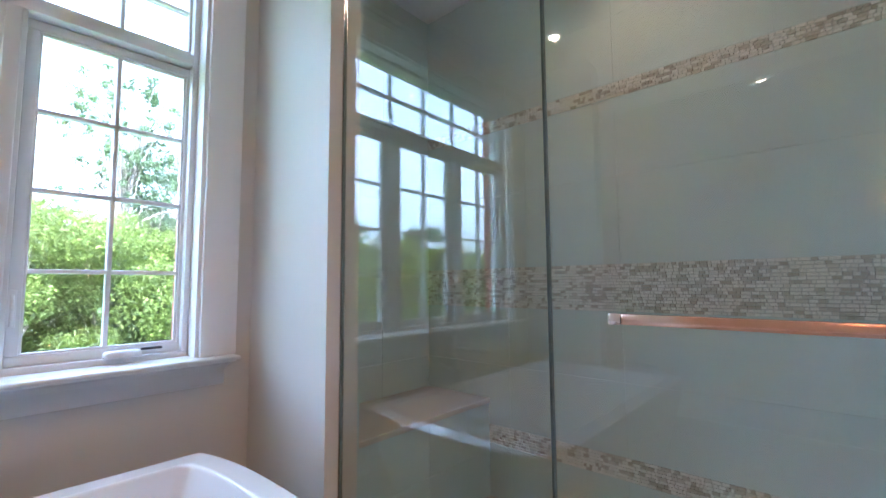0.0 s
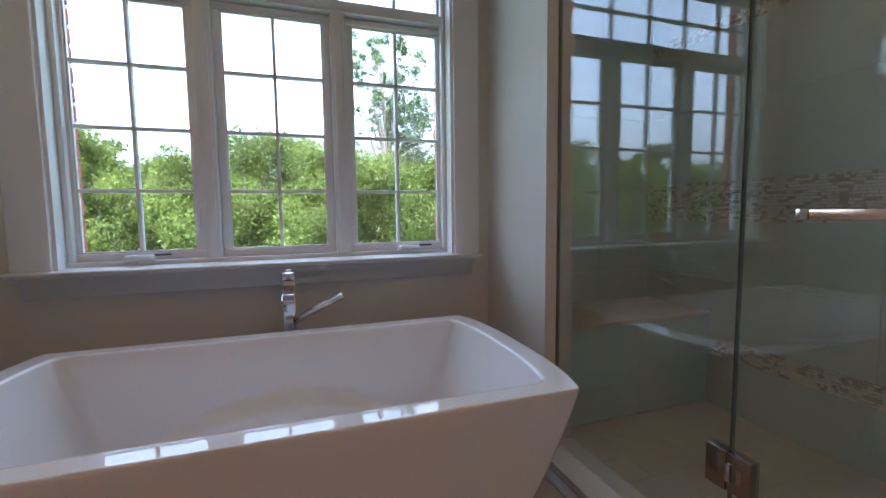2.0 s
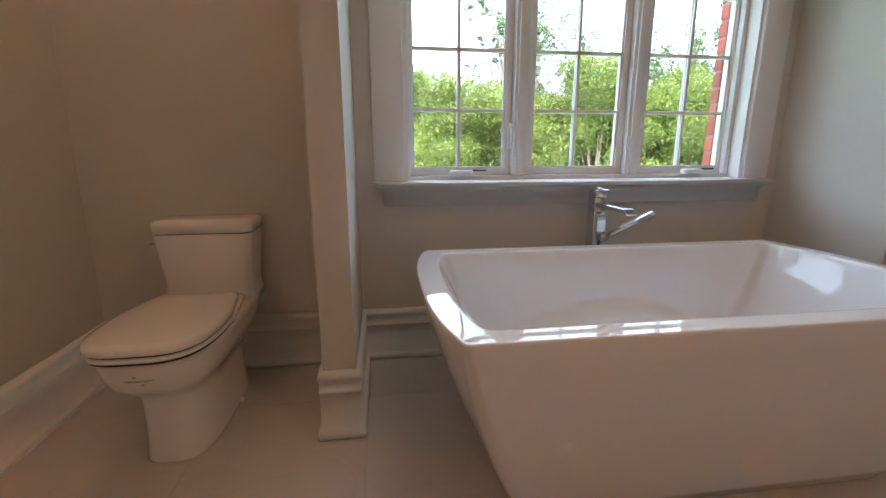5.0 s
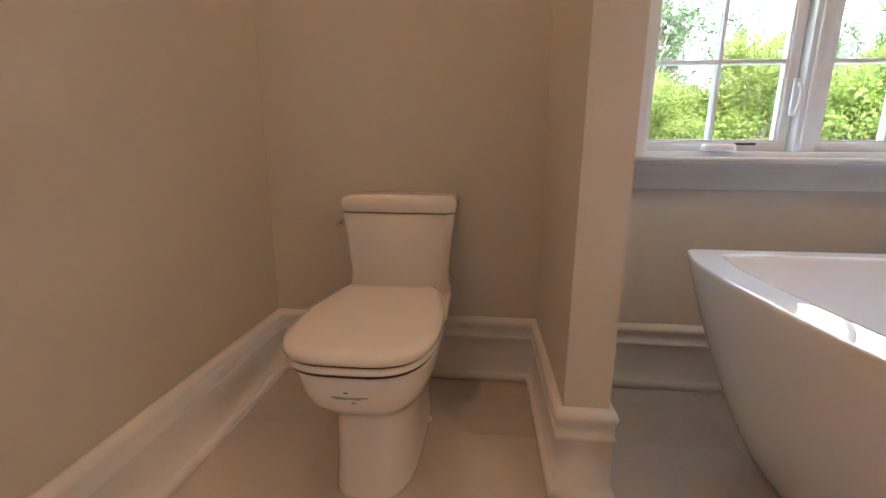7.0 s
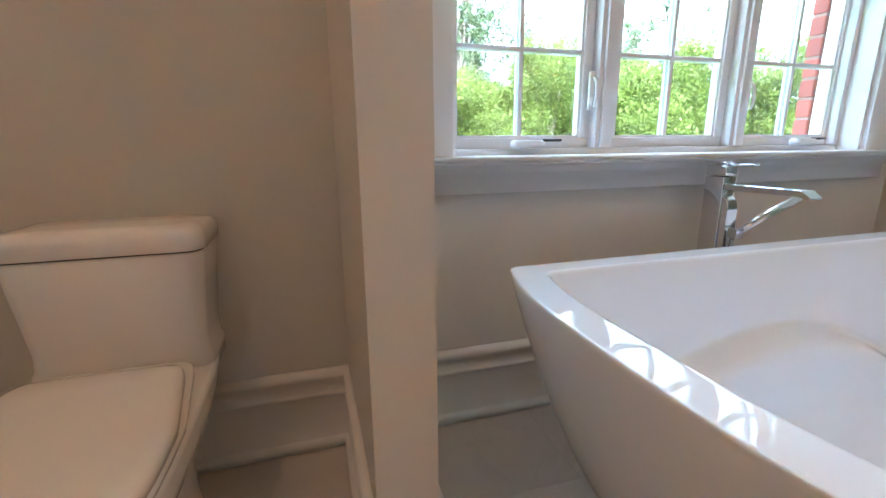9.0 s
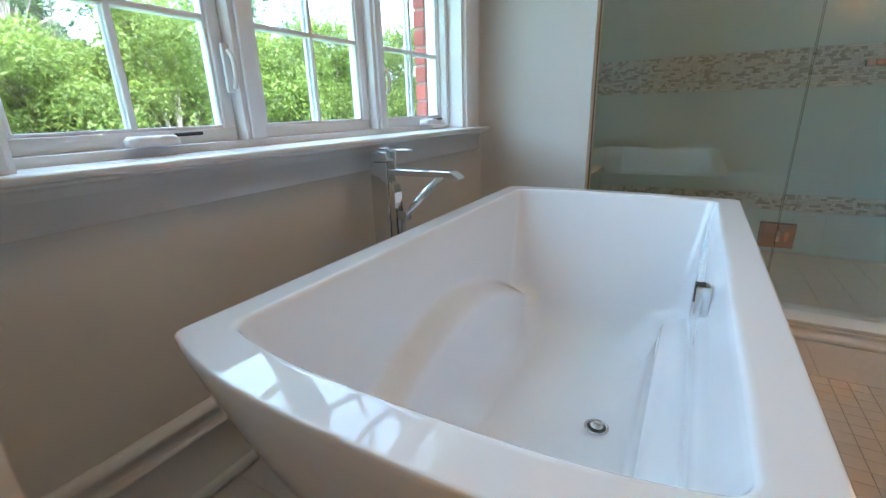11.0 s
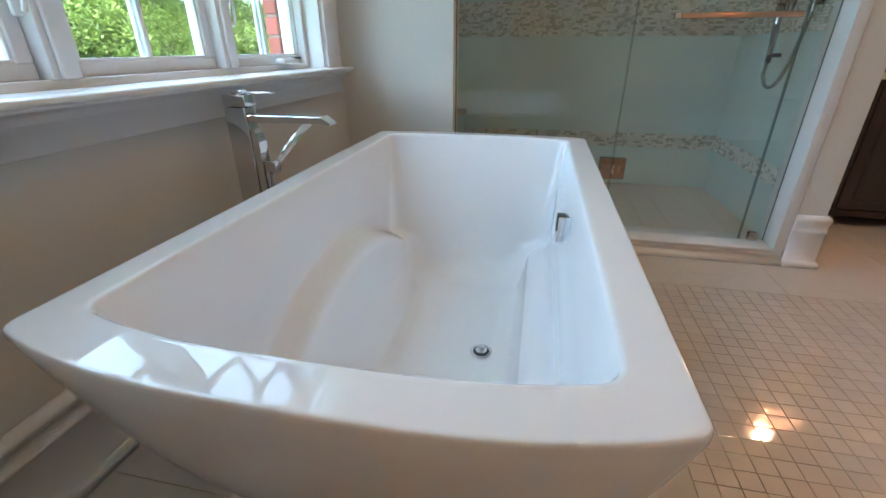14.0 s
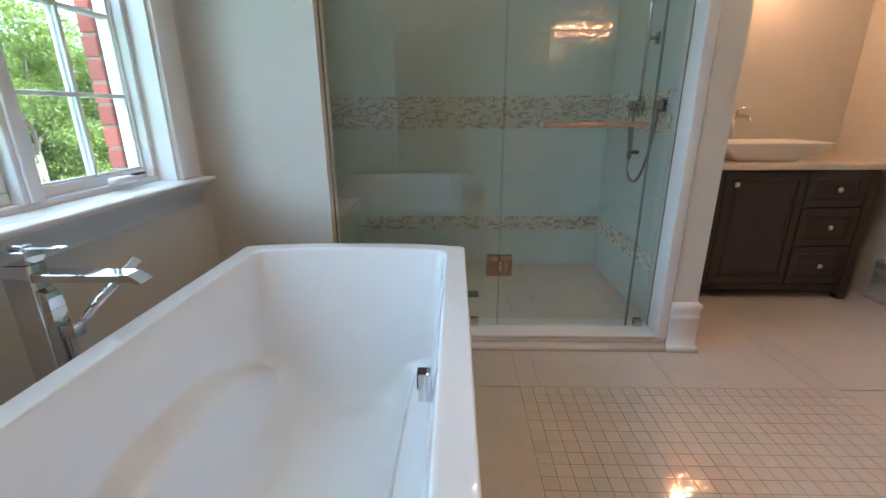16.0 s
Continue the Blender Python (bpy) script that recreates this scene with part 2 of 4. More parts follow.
def crystal_glow(name):
    """Cut crystals: most dim, a few catching the bulb brightly."""
    mat = bpy.data.materials.new(name)
    mat.use_nodes = True
    nodes, links = mat.node_tree.nodes, mat.node_tree.links
    b = nodes["Principled BSDF"]
    b.inputs["Base Color"].default_value = (0.75, 0.62, 0.52, 1)
    b.inputs["Roughness"].default_value = 0.05
    b.inputs["Emission Color"].default_value = (1.0, 0.41, 0.18, 1)
    g, pw, ma = nodes.new("ShaderNodeNewGeometry"), nodes.new("ShaderNodeMath"), nodes.new("ShaderNodeMath")
    pw.operation, ma.operation = "POWER", "MULTIPLY_ADD"
    pw.inputs[1].default_value, ma.inputs[1].default_value, ma.inputs[2].default_value = 22.0, 11.5, 0.02
    links.new(g.outputs["Random Per Island"], pw.inputs[0])
    links.new(pw.outputs[0], ma.inputs[0])
    links.new(ma.outputs[0], b.inputs["Emission Strength"])
    return mat


CRYSTAL = crystal_glow("crystal")
LEAF = island_colours("leaves_bright", [(0.0, (0.068, 0.096, 0.016)), (0.45, (0.102, 0.138, 0.022)), (0.8, (0.135, 0.168, 0.030)), (1.0, (0.165, 0.195, 0.045))], 0.6, 0.68, 0.7)
LEAFD = island_colours("leaves_dark", [(0.0, (0.045, 0.070, 0.026)), (0.6, (0.070, 0.105, 0.038)), (1.0, (0.100, 0.135, 0.058))], 0.6, 0.45, 0.6)

# ---- plan ----
WX, WT = -1.85, 0.21            # window wall face and thickness
SOUTH, NORTH, EAST, CEILZ = -2.41, 2.25, 2.12, 2.96
STUB0, STUB1, STUBX = -1.322, -1.203, -1.225
PIER0, PIER1, PIERX = 1.05, 1.19, -1.252
OY0, OY1, OZ0, OZ1 = -0.985, 0.845, 0.894, 2.66
GY = 1.114                      # shower glass
SX0, SX1, SBACK = -1.836, 0.45, 2.193
ENDX, EFRONT = 0.587, 1.0                    # east face of the shower's east wall


# ---- shell ----
def wall(name, boxes, mat=PAINT):
    bm = bmesh.new()
    for b in boxes:
        add_box(bm, *b)
    return tagged(part(name, bm, mat), kind="structure")


wall("wall_window", [(WX - WT, WX, SOUTH - 0.2, OY0, -0.1, CEILZ), (WX - WT, WX, OY1, NORTH + 0.2, -0.1, CEILZ),
                     (WX - WT, WX, OY0, OY1, -0.1, OZ0), (WX - WT, WX, OY0, OY1, OZ1, CEILZ)])
wall("wall_south", [(WX, EAST, SOUTH - 0.15, SOUTH, -0.1, CEILZ)])
wall("wall_east", [(EAST, EAST + 0.15, SOUTH - 0.15, NORTH + 0.15, -0.1, CEILZ)])
wall("wall_north", [(ENDX, EAST, NORTH, NORTH + 0.15, -0.1, CEILZ)])
wall("wall_stub", [(WX, STUBX, STUB0, STUB1, 0, CEILZ)])
wall("wall_pier", [(WX, PIERX, PIER0, PIER1, 0, CEILZ)])
wall("wall_shower_north", [(WX, SX1 + 0.012, SBACK + 0.012, NORTH + 0.15, -0.1, CEILZ)])
wall("wall_shower_east", [(SX1 + 0.012, ENDX, EFRONT, NORTH + 0.15, -0.1, CEILZ)])
tagged(part("ceiling", box(WX - WT, EAST + 0.15, SOUTH - 0.15, NORTH + 0.15, CEILZ, CEILZ + 0.12), CEIL), kind="structure")
floor = tagged(part("floor", box(WX, EAST, SOUTH, NORTH, -0.12, -0.006), GROUT), kind="structure")

BASE = [(0, 0), (0.030, 0), (0.030, 0.018), (0.027, 0.028), (0.020, 0.035), (0.015, 0.037), (0.015, 0.180), (0.0175, 0.183), (0.019, 0.190), (0.0175, 0.197), (0.0155, 0.200),
        (0.0155, 0.228), (0.018, 0.231), (0.018, 0.237), (0.0205, 0.241), (0.0215, 0.252), (0.017, 0.264), (0.008, 0.271), (0, 0.272)]


def baseboard(path):
    return tagged(part("baseboard", smooth(moulding(path, BASE), 14), TRIM), kind="structure")


baseboard([(EAST, SOUTH), (WX, SOUTH), (WX, STUB0), (STUBX, STUB0), (STUBX, STUB1), (WX, STUB1), (WX, PIER0), (PIERX, PIER0)])
baseboard([(SX1 + 0.008, EFRONT), (ENDX, EFRONT), (ENDX, 1.70)])
baseboard([(EAST, 1.70), (EAST, SOUTH)])
CROWN = [(0, CEILZ - 0.10), (0.012, CEILZ - 0.098), (0.016, CEILZ - 0.085), (0.04, CEILZ - 0.05), (0.072, CEILZ - 0.02), (0.08, CEILZ - 0.012), (0.08, CEILZ - 0.001), (0, CEILZ - 0.001)]
tagged(part("trim", smooth(moulding([(STUBX, STUB1), (WX, STUB1), (WX, PIER0), (PIERX, PIER0)], CROWN), 30), TRIM), kind="structure")

# ---- window ----
window = tagged(part("window_1", box(WX - 0.20, WX + 0.004, OY0, OY0 + 0.022, OZ0 + 0.022, OZ1 - 0.022), TRIM), kind="structure",
                label="white casement window with transom and grilles")
part("jamb", box(WX - 0.20, WX + 0.004, OY1 - 0.022, OY1, OZ0 + 0.022, OZ1 - 0.022), TRIM, window)
part("head_jamb", box(WX - 0.20, WX + 0.004, OY0, OY1, OZ1 - 0.022, OZ1), TRIM, window)
part("sill_board", box(WX - 0.20, WX + 0.004, OY0, OY1, OZ0, OZ0 + 0.022), TRIM, window)
YC = (-0.689, -0.068, 0.551)
GX, GZ0, GZ1, GH = -1.985, 0.976, 2.124, 0.236
FR0, FR1 = OY0 + 0.022, OY1 - 0.022
FX0, FX1 = -2.03, -1.925


def frame_box(name, x0, x1, y0, y1, z0, z1, bevel=0.004):
    return part(name, box(x0, x1, y0, y1, z0, z1, bevel), VINYL, window)


frame_box("window_frame", FX0, FX1, FR0, FR1, OZ0 + 0.022, OZ0 + 0.046)
frame_box("window_frame", FX0, FX1, FR0, FR0 + 0.024, OZ0 + 0.046, OZ1 - 0.046)
frame_box("window_frame", FX0, FX1, FR1 - 0.024, FR1, OZ0 + 0.046, OZ1 - 0.046)
frame_box("window_frame", FX0, FX1, FR0, FR1, OZ1 - 0.046, OZ1 - 0.022)
frame_box("transom_bar", FX0, FX1 + 0.012, FR0 + 0.024, FR1 - 0.024, 2.166, 2.212)
for a, b in ((YC[0], YC[1]), (YC[1], YC[2])):
    m = (a + b) / 2
    frame_box("mullion", FX0, FX1 + 0.004, m - 0.036, m + 0.036, OZ0 + 0.046, 2.166)
    frame_box("mullion", FX1 + 0.004, FX1 + 0.018, m - 0.022, m + 0.022, OZ0 + 0.046, 2.166, 0.006)


def pane_grid(y0, y1, z0, z1, cols, rows, cols_at):
    p = part("pane", box(GX - 0.004, GX + 0.004, y0, y1, z0, z1), PANE, window)
    p.visible_shadow = False
    for c in cols_at:
        part("muntin", box(GX + 0.005, GX + 0.017, c - 0.008, c + 0.008, z0, z1, 0.003), VINYL, window)
        part("muntin", box(GX - 0.017, GX - 0.005, c - 0.008, c + 0.008, z0, z1, 0.003), VINYL, window)
    for r in range(1, rows):
        z = z0 + (z1 - z0) * r / rows
        part("muntin", box(GX + 0.0052, GX + 0.0165, y0, y1, z - 0.008, z + 0.008, 0.003), VINYL, window)
        part("muntin", box(GX - 0.0165, GX - 0.0052, y0, y1, z - 0.008, z + 0.008, 0.003), VINYL, window)


for n, c in enumerate(YC):
    y0, y1 = c - GH, c + GH
    s0, s1 = y0 - 0.036, y1 + 0.036
    for q in ((s0, s1, GZ0 - 0.036, GZ0), (s0, s1, GZ1, GZ1 + 0.036), (s0, y0, GZ0, GZ1), (y1, s1, GZ0, GZ1)):
        part("sash_rail", box(GX - 0.024, GX + 0.026, *q, 0.004), VINYL, window)
    # stepped glazing bead
    for q in ((y0, y1, GZ0, GZ0 + 0.008), (y0, y1, GZ1 - 0.008, GZ1), (y0, y0 + 0.008, GZ0 + 0.008, GZ1 - 0.008), (y1 - 0.008, y1, GZ0 + 0.008, GZ1 - 0.008)):
        part("glazing_bead", box(GX + 0.0055, GX + 0.018, *q, 0.002), VINYL, window)
    pane_grid(y0, y1, GZ0, GZ1, 2, 4, (c,))
    if n != 1:
        cy = c + (0.02 if n == 0 else 0.06)
        crank = part("crank_cover", smooth(loft([rrect(-1.935, -1.885, cy - 0.075, cy + 0.045, 0.02, z) for z in (0.943, 0.959)]
                                                  + [rrect(-1.930, -1.893, cy - 0.068, cy + 0.038, 0.018, 0.967)])), VINYL, window, "white crank handle cover")
        part("crank_arm", box(-1.925, -1.908, cy + 0.045, cy + 0.115, 0.962, 0.971, 0.003), DARK, crank, "dark crank arm")
        ly = c + (0.262 if n == 0 else -0.262)
        lock = part("sash_lock", box(-1.948, -1.936, ly - 0.012, ly + 0.012, 1.07, 1.20, 0.004), VINYL, window)
        part("lock_lever", smooth(tube(arc([(-1.93, ly, 1.18), (-1.915, ly, 1.16), (-1.912, ly, 1.11), (-1.922, ly, 1.08)]), 0.006)), VINYL, lock)
TZ0, TZ1 = 2.243, 2.605
for q in ((FR0 + 0.024, FR1 - 0.024, 2.212, TZ0), (FR0 + 0.024, FR1 - 0.024, TZ1, 2.614), (FR0 + 0.024, -0.925, TZ0, TZ1), (0.787, FR1 - 0.024, TZ0, TZ1)):
    part("sash_rail", box(GX - 0.024, GX + 0.026, *q, 0.004), VINYL, window)
pane_grid(-0.925, 0.787, TZ0, TZ1, 6, 2, (YC[0], (YC[0] + YC[1]) / 2, YC[1], (YC[1] + YC[2]) / 2, YC[2]))

# casing, stool and apron
CASE = 0.024
tagged(part("trim", box(WX, WX + CASE, OY0 - 0.135, OY0 + 0.008, OZ0 + 0.024, OZ1, 0.004), TRIM), kind="structure")
tagged(part("trim", box(WX, WX + CASE, OY1 - 0.008, OY1 + 0.135, OZ0 + 0.024, OZ1, 0.004), TRIM), kind="structure")
tagged(part("trim", box(WX, WX + CASE, OY0 - 0.135, OY1 + 0.135, OZ1 - 0.008, OZ1 + 0.11, 0.004), TRIM), kind="structure")
HEAD = [(0, OZ1 + 0.11), (0.03, OZ1 + 0.11), (0.034, OZ1 + 0.12), (0.05, OZ1 + 0.14), (0.062, OZ1 + 0.15), (0.062, OZ1 + 0.16), (0, OZ1 + 0.16)]
tagged(part("trim", smooth(moulding([(WX, OY0 - 0.14), (WX + 0.001, OY0 - 0.14), (WX + 0.001, OY1 + 0.14), (WX, OY1 + 0.14)], HEAD), 30), TRIM), kind="structure")
STOOL = [(0, 0.904), (0.0735, 0.904), (0.0755, 0.906), (0.0755, 0.916), (0.0735, 0.918), (0, 0.918)]
tagged(part("window_sill", smooth(moulding([(WX, -1.050), (WX + 0.018, -1.050), (WX + 0.018, 0.895), (WX, 0.895)], STOOL), 12), TRIM), kind="structure")
APRON = [(0, 0.806), (0.022, 0.806), (0.024, 0.808), (0.024, 0.867), (0.031, 0.870), (0.034, 0.881), (0.045, 0.892), (0.058, 0.896), (0.058, 0.904), (0, 0.904)]
tagged(part("trim", smooth(moulding([(WX, -1.056), (WX + 0.022, -1.056), (WX + 0.022, 0.901), (WX, 0.901)], APRON), 12), TRIM), kind="structure")
tagged(part("trim", box(WX - 0.19, WX + 0.02, OY0, OY1, OZ0 + 0.0225, OZ0 + 0.0245), TRIM), kind="structure")


# ---- bathtub ----
def tub_ring(hx, hy, bow, r, z, cx=0.0, dip=0.0):
    """Rounded rectangle with bowed ends; hx half width, hy half length, dip lowers the middle of the ends."""
    pts = rrect(-hx, hx, -hy, hy, r, 0, 7)
    full = []
    for k in range(4):
        full += pts[8 * k:8 * k + 8]
        a, b = Vector(pts[8 * k + 7]), Vector(pts[(8 * k + 8) % 32])
        n = 24 if k % 2 == 0 else 36
        full += [tuple(a.lerp(b, q / n)) for q in range(1, n)]
    out = []
    for x, y, _ in full:
        s = 1 - abs(x / hx) ** 3
        e = abs(y / hy) ** 6
        out.append((cx + x, y + math.copysign(bow * s * abs(y / hy) ** 3, y), z - dip * s * e))
    return out


def bathtub():
    top = 0.640
    tub = thing("bathtub", (-1.0735, -0.077, 0.0), "glossy white acrylic freestanding bathtub with tapered sides", "bathtub")
    hx, hy, bow = 0.479, 0.833, 0.060
    outer = []
    for k in range(15):
        u = k / 14
        ease = u ** 0.8
        outer.append(tub_ring(hx - 0.15 * (1 - ease), hy - 0.215 * (1 - ease) ** 1.15, bow * (0.3 + 0.7 * u), 0.05 - 0.032 * u, 0.002 + (top - 0.016) * u, dip=0.004 * u ** 4))
    outer += [tub_ring(hx, hy, bow, 0.018, top - 0.006, dip=0.004), tub_ring(hx - 0.001, hy - 0.001, bow, 0.018, top - 0.0015, dip=0.004), tub_ring(hx - 0.0035, hy - 0.0035, bow, 0.017, top, dip=0.004), tub_ring(hx - 0.008, hy - 0.008, bow, 0.017, top, dip=0.0038), tub_ring(hx - 0.03, hy - 0.03, bow * 0.85, 0.02, top, dip=0.002)]
    ihx, ihy, icx = 0.402, 0.762, -0.004
    inner = [tub_ring(ihx + 0.014, ihy + 0.014, bow * 0.75, 0.034, top, cx=icx), tub_ring(ihx + 0.006, ihy + 0.006, bow * 0.75, 0.032, top, cx=icx), tub_ring(ihx + 0.001, ihy + 0.001, bow * 0.75, 0.030, top - 0.003, cx=icx),
             tub_ring(ihx - 0.002, ihy - 0.003, bow * 0.75, 0.030, top - 0.010, cx=icx), tub_ring(ihx - 0.006, ihy - 0.008, bow * 0.72, 0.032, top - 0.03, cx=icx)]

    def bowl(inx, iny, zf, zlong, r):
        ring = []
        for x, y, _ in tub_ring(ihx - inx, ihy - iny, bow * 0.55 * (1 - iny / 0.5), r, 0, cx=icx):
            side = min(1.0, max(0.0, (abs(x - icx) - (ihx - inx) * 0.62) / ((ihx - inx) * 0.3)))
            side = side * side * (3 - 2 * side)
            v = min(1.0, abs(y) / (ihy - iny))
            ring.append((x, y, zf + side * (zlong if x < icx else 0.3 * zlong) * max(0.0, 1 - (v / 0.95) ** 2) ** 1.15))
        return ring

    inner += [bowl(0.016 + 0.006 * k, 0.03 + 0.03 * k, 0.55 - 0.075 * k, 0.035 + 0.045 * k, 0.032 + 0.006 * k) for k in range(4)]
    inner += [bowl(0.036, 0.140, 0.250, 0.180, 0.06), bowl(0.040, 0.146, 0.232, 0.186, 0.06), bowl(0.051, 0.150, 0.220, 0.188, 0.06), bowl(0.068, 0.152, 0.211, 0.188, 0.06), bowl(0.097, 0.155, 0.200, 0.186, 0.06),
              bowl(0.114, 0.158, 0.191, 0.183, 0.06), bowl(0.123, 0.161, 0.182, 0.178, 0.06), bowl(0.127, 0.166, 0.168, 0.170, 0.06), bowl(0.135, 0.178, 0.135, 0.145, 0.09)]
    inner += [bowl(0.152, 0.205, 0.095, 0.09, 0.10), bowl(0.172, 0.235, 0.068, 0.04, 0.10), bowl(0.216, 0.270, 0.055, 0.01, 0.10), bowl(0.230, 0.32, 0.050, 0, 0.09), bowl(0.300, 0.50, 0.048, 0, 0.05)]
    bm = loft(outer + inner, caps=(True, True))
    part("shell", smooth(bm, 40), ACRYL, tub)
    dr = part("drain", lathe([(0.0, 0.052), (0.036, 0.052), (0.038, 0.055), (0.034, 0.058), (0.027, 0.056), (0.027, 0.053), (0.0, 0.053)], x=0.142, y=0.0), CHROME, tub, "round chrome drain")
    # flat dark disc that paints the shade in the gap round the stopper
    part("drain_gap_shade", lathe([(0.0, 0.0565), (0.0268, 0.0565), (0.0268, 0.0572), (0.0, 0.0575)], x=0.142, y=0.0), DARK, dr, "dark disc for the shade in the gap round the stopper")
    part("stopper", lathe([(0.0, 0.058), (0.019, 0.058), (0.021, 0.062), (0.012, 0.067), (0.0, 0.068)], x=0.142, y=0.0), CHROME, dr)
    ov = part("overflow", box(0.345, 0.378, -0.036, 0.002, 0.500, 0.578, 0.003), CHROME, tub, "chrome overflow plate")
    part("overflow_slot", box(0.3422, 0.366, -0.032, -0.002, 0.534, 0.5792, 0.001), DARK, ov, "dark overflow slot")
    return tub


bathtub()


# ---- toilet ----
def egg(x0, x1, hw, z, n=64, square=3.4, back=6.0, taper=0.0):
    """Seat outline: squared at the back (x0), rounded at the front (x1)."""
    out, xm = [], x0 + (x1 - x0) * 0.45
    for k in range(n):
        a = 2 * math.pi * k / n
        c, s = math.cos(a), math.sin(a)
        p = square if c > 0 else back
        x = xm + math.copysign(abs(c) ** (2 / p), c) * ((x1 - xm) if c > 0 else (xm - x0))
        w = hw * (1 - taper * max(0.0, (xm - x) / (xm - x0)))
        out.append((x, math.copysign(abs(s) ** (2 / p), s) * w, z))
    return out


def toilet():
    t = thing("toilet", (WX, -1.845, 0.0), "white one-piece ceramic toilet with closed lid", "toilet")
    t.scale = (1.0, 0.97, 1.022)
    # x runs out from the wall
    body = [egg(0.10, 0.702, 0.130, 0.0, back=3.5), egg(0.10, 0.702, 0.128, 0.01, back=3.5), egg(0.11, 0.692, 0.122, 0.10, back=3.5), egg(0.11, 0.694, 0.122, 0.20, back=3.5),
            egg(0.10, 0.702, 0.127, 0.235, back=4), egg(0.09, 0.724, 0.142, 0.265, back=4), egg(0.08, 0.762, 0.164, 0.295, back=5), egg(0.07, 0.790, 0.181, 0.325, back=5), egg(0.06, 0.806, 0.190, 0.360), egg(0.05, 0.818, 0.196, 0.400), egg(0.05, 0.823, 0.199, 0.4225), egg(0.06, 0.814, 0.191, 0.4275)]
    part("bowl", smooth(loft(body), 50), CERAM, t)
    tank = [rrect(0.025, 0.215, -0.192, 0.192, 0.03, 0.40), rrect(0.024, 0.218, -0.194, 0.194, 0.032, 0.44), rrect(0.022, 0.214, -0.186, 0.186, 0.035, 0.46), rrect(0.018, 0.215, -0.184, 0.184, 0.035, 0.50),
            rrect(0.012, 0.222, -0.196, 0.196, 0.035, 0.62), rrect(0.010, 0.226, -0.205, 0.205, 0.035, 0.702), rrect(0.014, 0.222, -0.201, 0.201, 0.033, 0.706)]
    part("tank", smooth(loft(tank), 50), CERAM, t)
    lid = [rrect(0.012, 0.226, -0.203, 0.203, 0.035, 0.7095), rrect(0.006, 0.232, -0.210, 0.210, 0.038, 0.712), rrect(0.006, 0.233, -0.211, 0.211, 0.038, 0.742), rrect(0.010, 0.229, -0.207, 0.207, 0.04, 0.756),
           rrect(0.022, 0.217, -0.195, 0.195, 0.045, 0.764), rrect(0.05, 0.19, -0.165, 0.165, 0.05, 0.767)]
    part("tank_lid", smooth(loft(lid), 50), CERAM, t)
    part("seat", smooth(loft([egg(0.225, 0.834, 0.199, 0.435, back=12, taper=0.22), egg(0.222, 0.838, 0.203, 0.437, back=12, taper=0.22), egg(0.222, 0.838, 0.203, 0.449, back=12, taper=0.22), egg(0.226, 0.834, 0.199, 0.4515, back=12, taper=0.22)]), 50), CERAM, t)
    lidr = [egg(0.302, 0.833, 0.198, 0.4565, back=14, taper=0.22), egg(0.298, 0.839, 0.204, 0.459, back=14, taper=0.22), egg(0.298, 0.839, 0.204, 0.473, back=14, taper=0.22), egg(0.302, 0.833, 0.199, 0.482, back=14, taper=0.22), egg(0.32, 0.806, 0.176, 0.4875, back=14, taper=0.22), egg(0.38, 0.70, 0.11, 0.489, back=14, taper=0.22)]
    part("seat_lid", smooth(loft(lidr), 50), CERAM, t)
    # dark sheets added to paint the shade in the seat, lid and tank gaps
    part("seat_gap_shade", loft([egg(0.227, 0.8325, 0.1975, z, back=12, taper=0.22) for z in (0.4277, 0.4348)]), DARK, t, "dark sheet for the shade in the gap under the seat")
    part("lid_gap_shade", loft([egg(0.303, 0.8315, 0.1965, z, back=12, taper=0.22) for z in (0.4517, 0.4563)]), DARK, t)
    part("tank_gap_shade", loft([rrect(0.015, 0.2215, -0.2005, 0.2005, 0.033, z) for z in (0.7062, 0.7093)]), DARK, t)
    lev = part("flush_lever", lathe([(0.011, 0), (0.011, 0.012), (0.007, 0.016), (0.0, 0.017)], 14), CHROME, t, "chrome flush lever")
    lev.matrix_basis = pose(0.185, -0.201, 0.668, 90, 0, 0)
    part("lever_arm", box(-0.006, 0.05, -0.006, 0.006, 0.012, 0.019, 0.003), CHROME, lev)
    for sy in (-1, 1):
        part("bolt_cap", lathe([(0.016, 0), (0.016, 0.008), (0.010, 0.016), (0, 0.018)], 14, 0.33, sy * 0.128, 0.002), CERAM, t)
    # printed marks on the bowl's front
    for y0, y1, z0, z1, x in ((-0.045, 0.045, 0.3655, 0.3670, 0.8085), (-0.035, 0.028, 0.3615, 0.3625, 0.8075), (-0.012, -0.002, 0.378, 0.390, 0.8125), (0.004, 0.013, 0.348, 0.352, 0.802)):
        part("printed_mark", box(x - 0.012, x, y0, y1, z0, z1), MARK, t, "small grey printed mark")
    return t


MARK = material("printed_ink", (0.25, 0.24, 0.28), 0.6)
toilet()


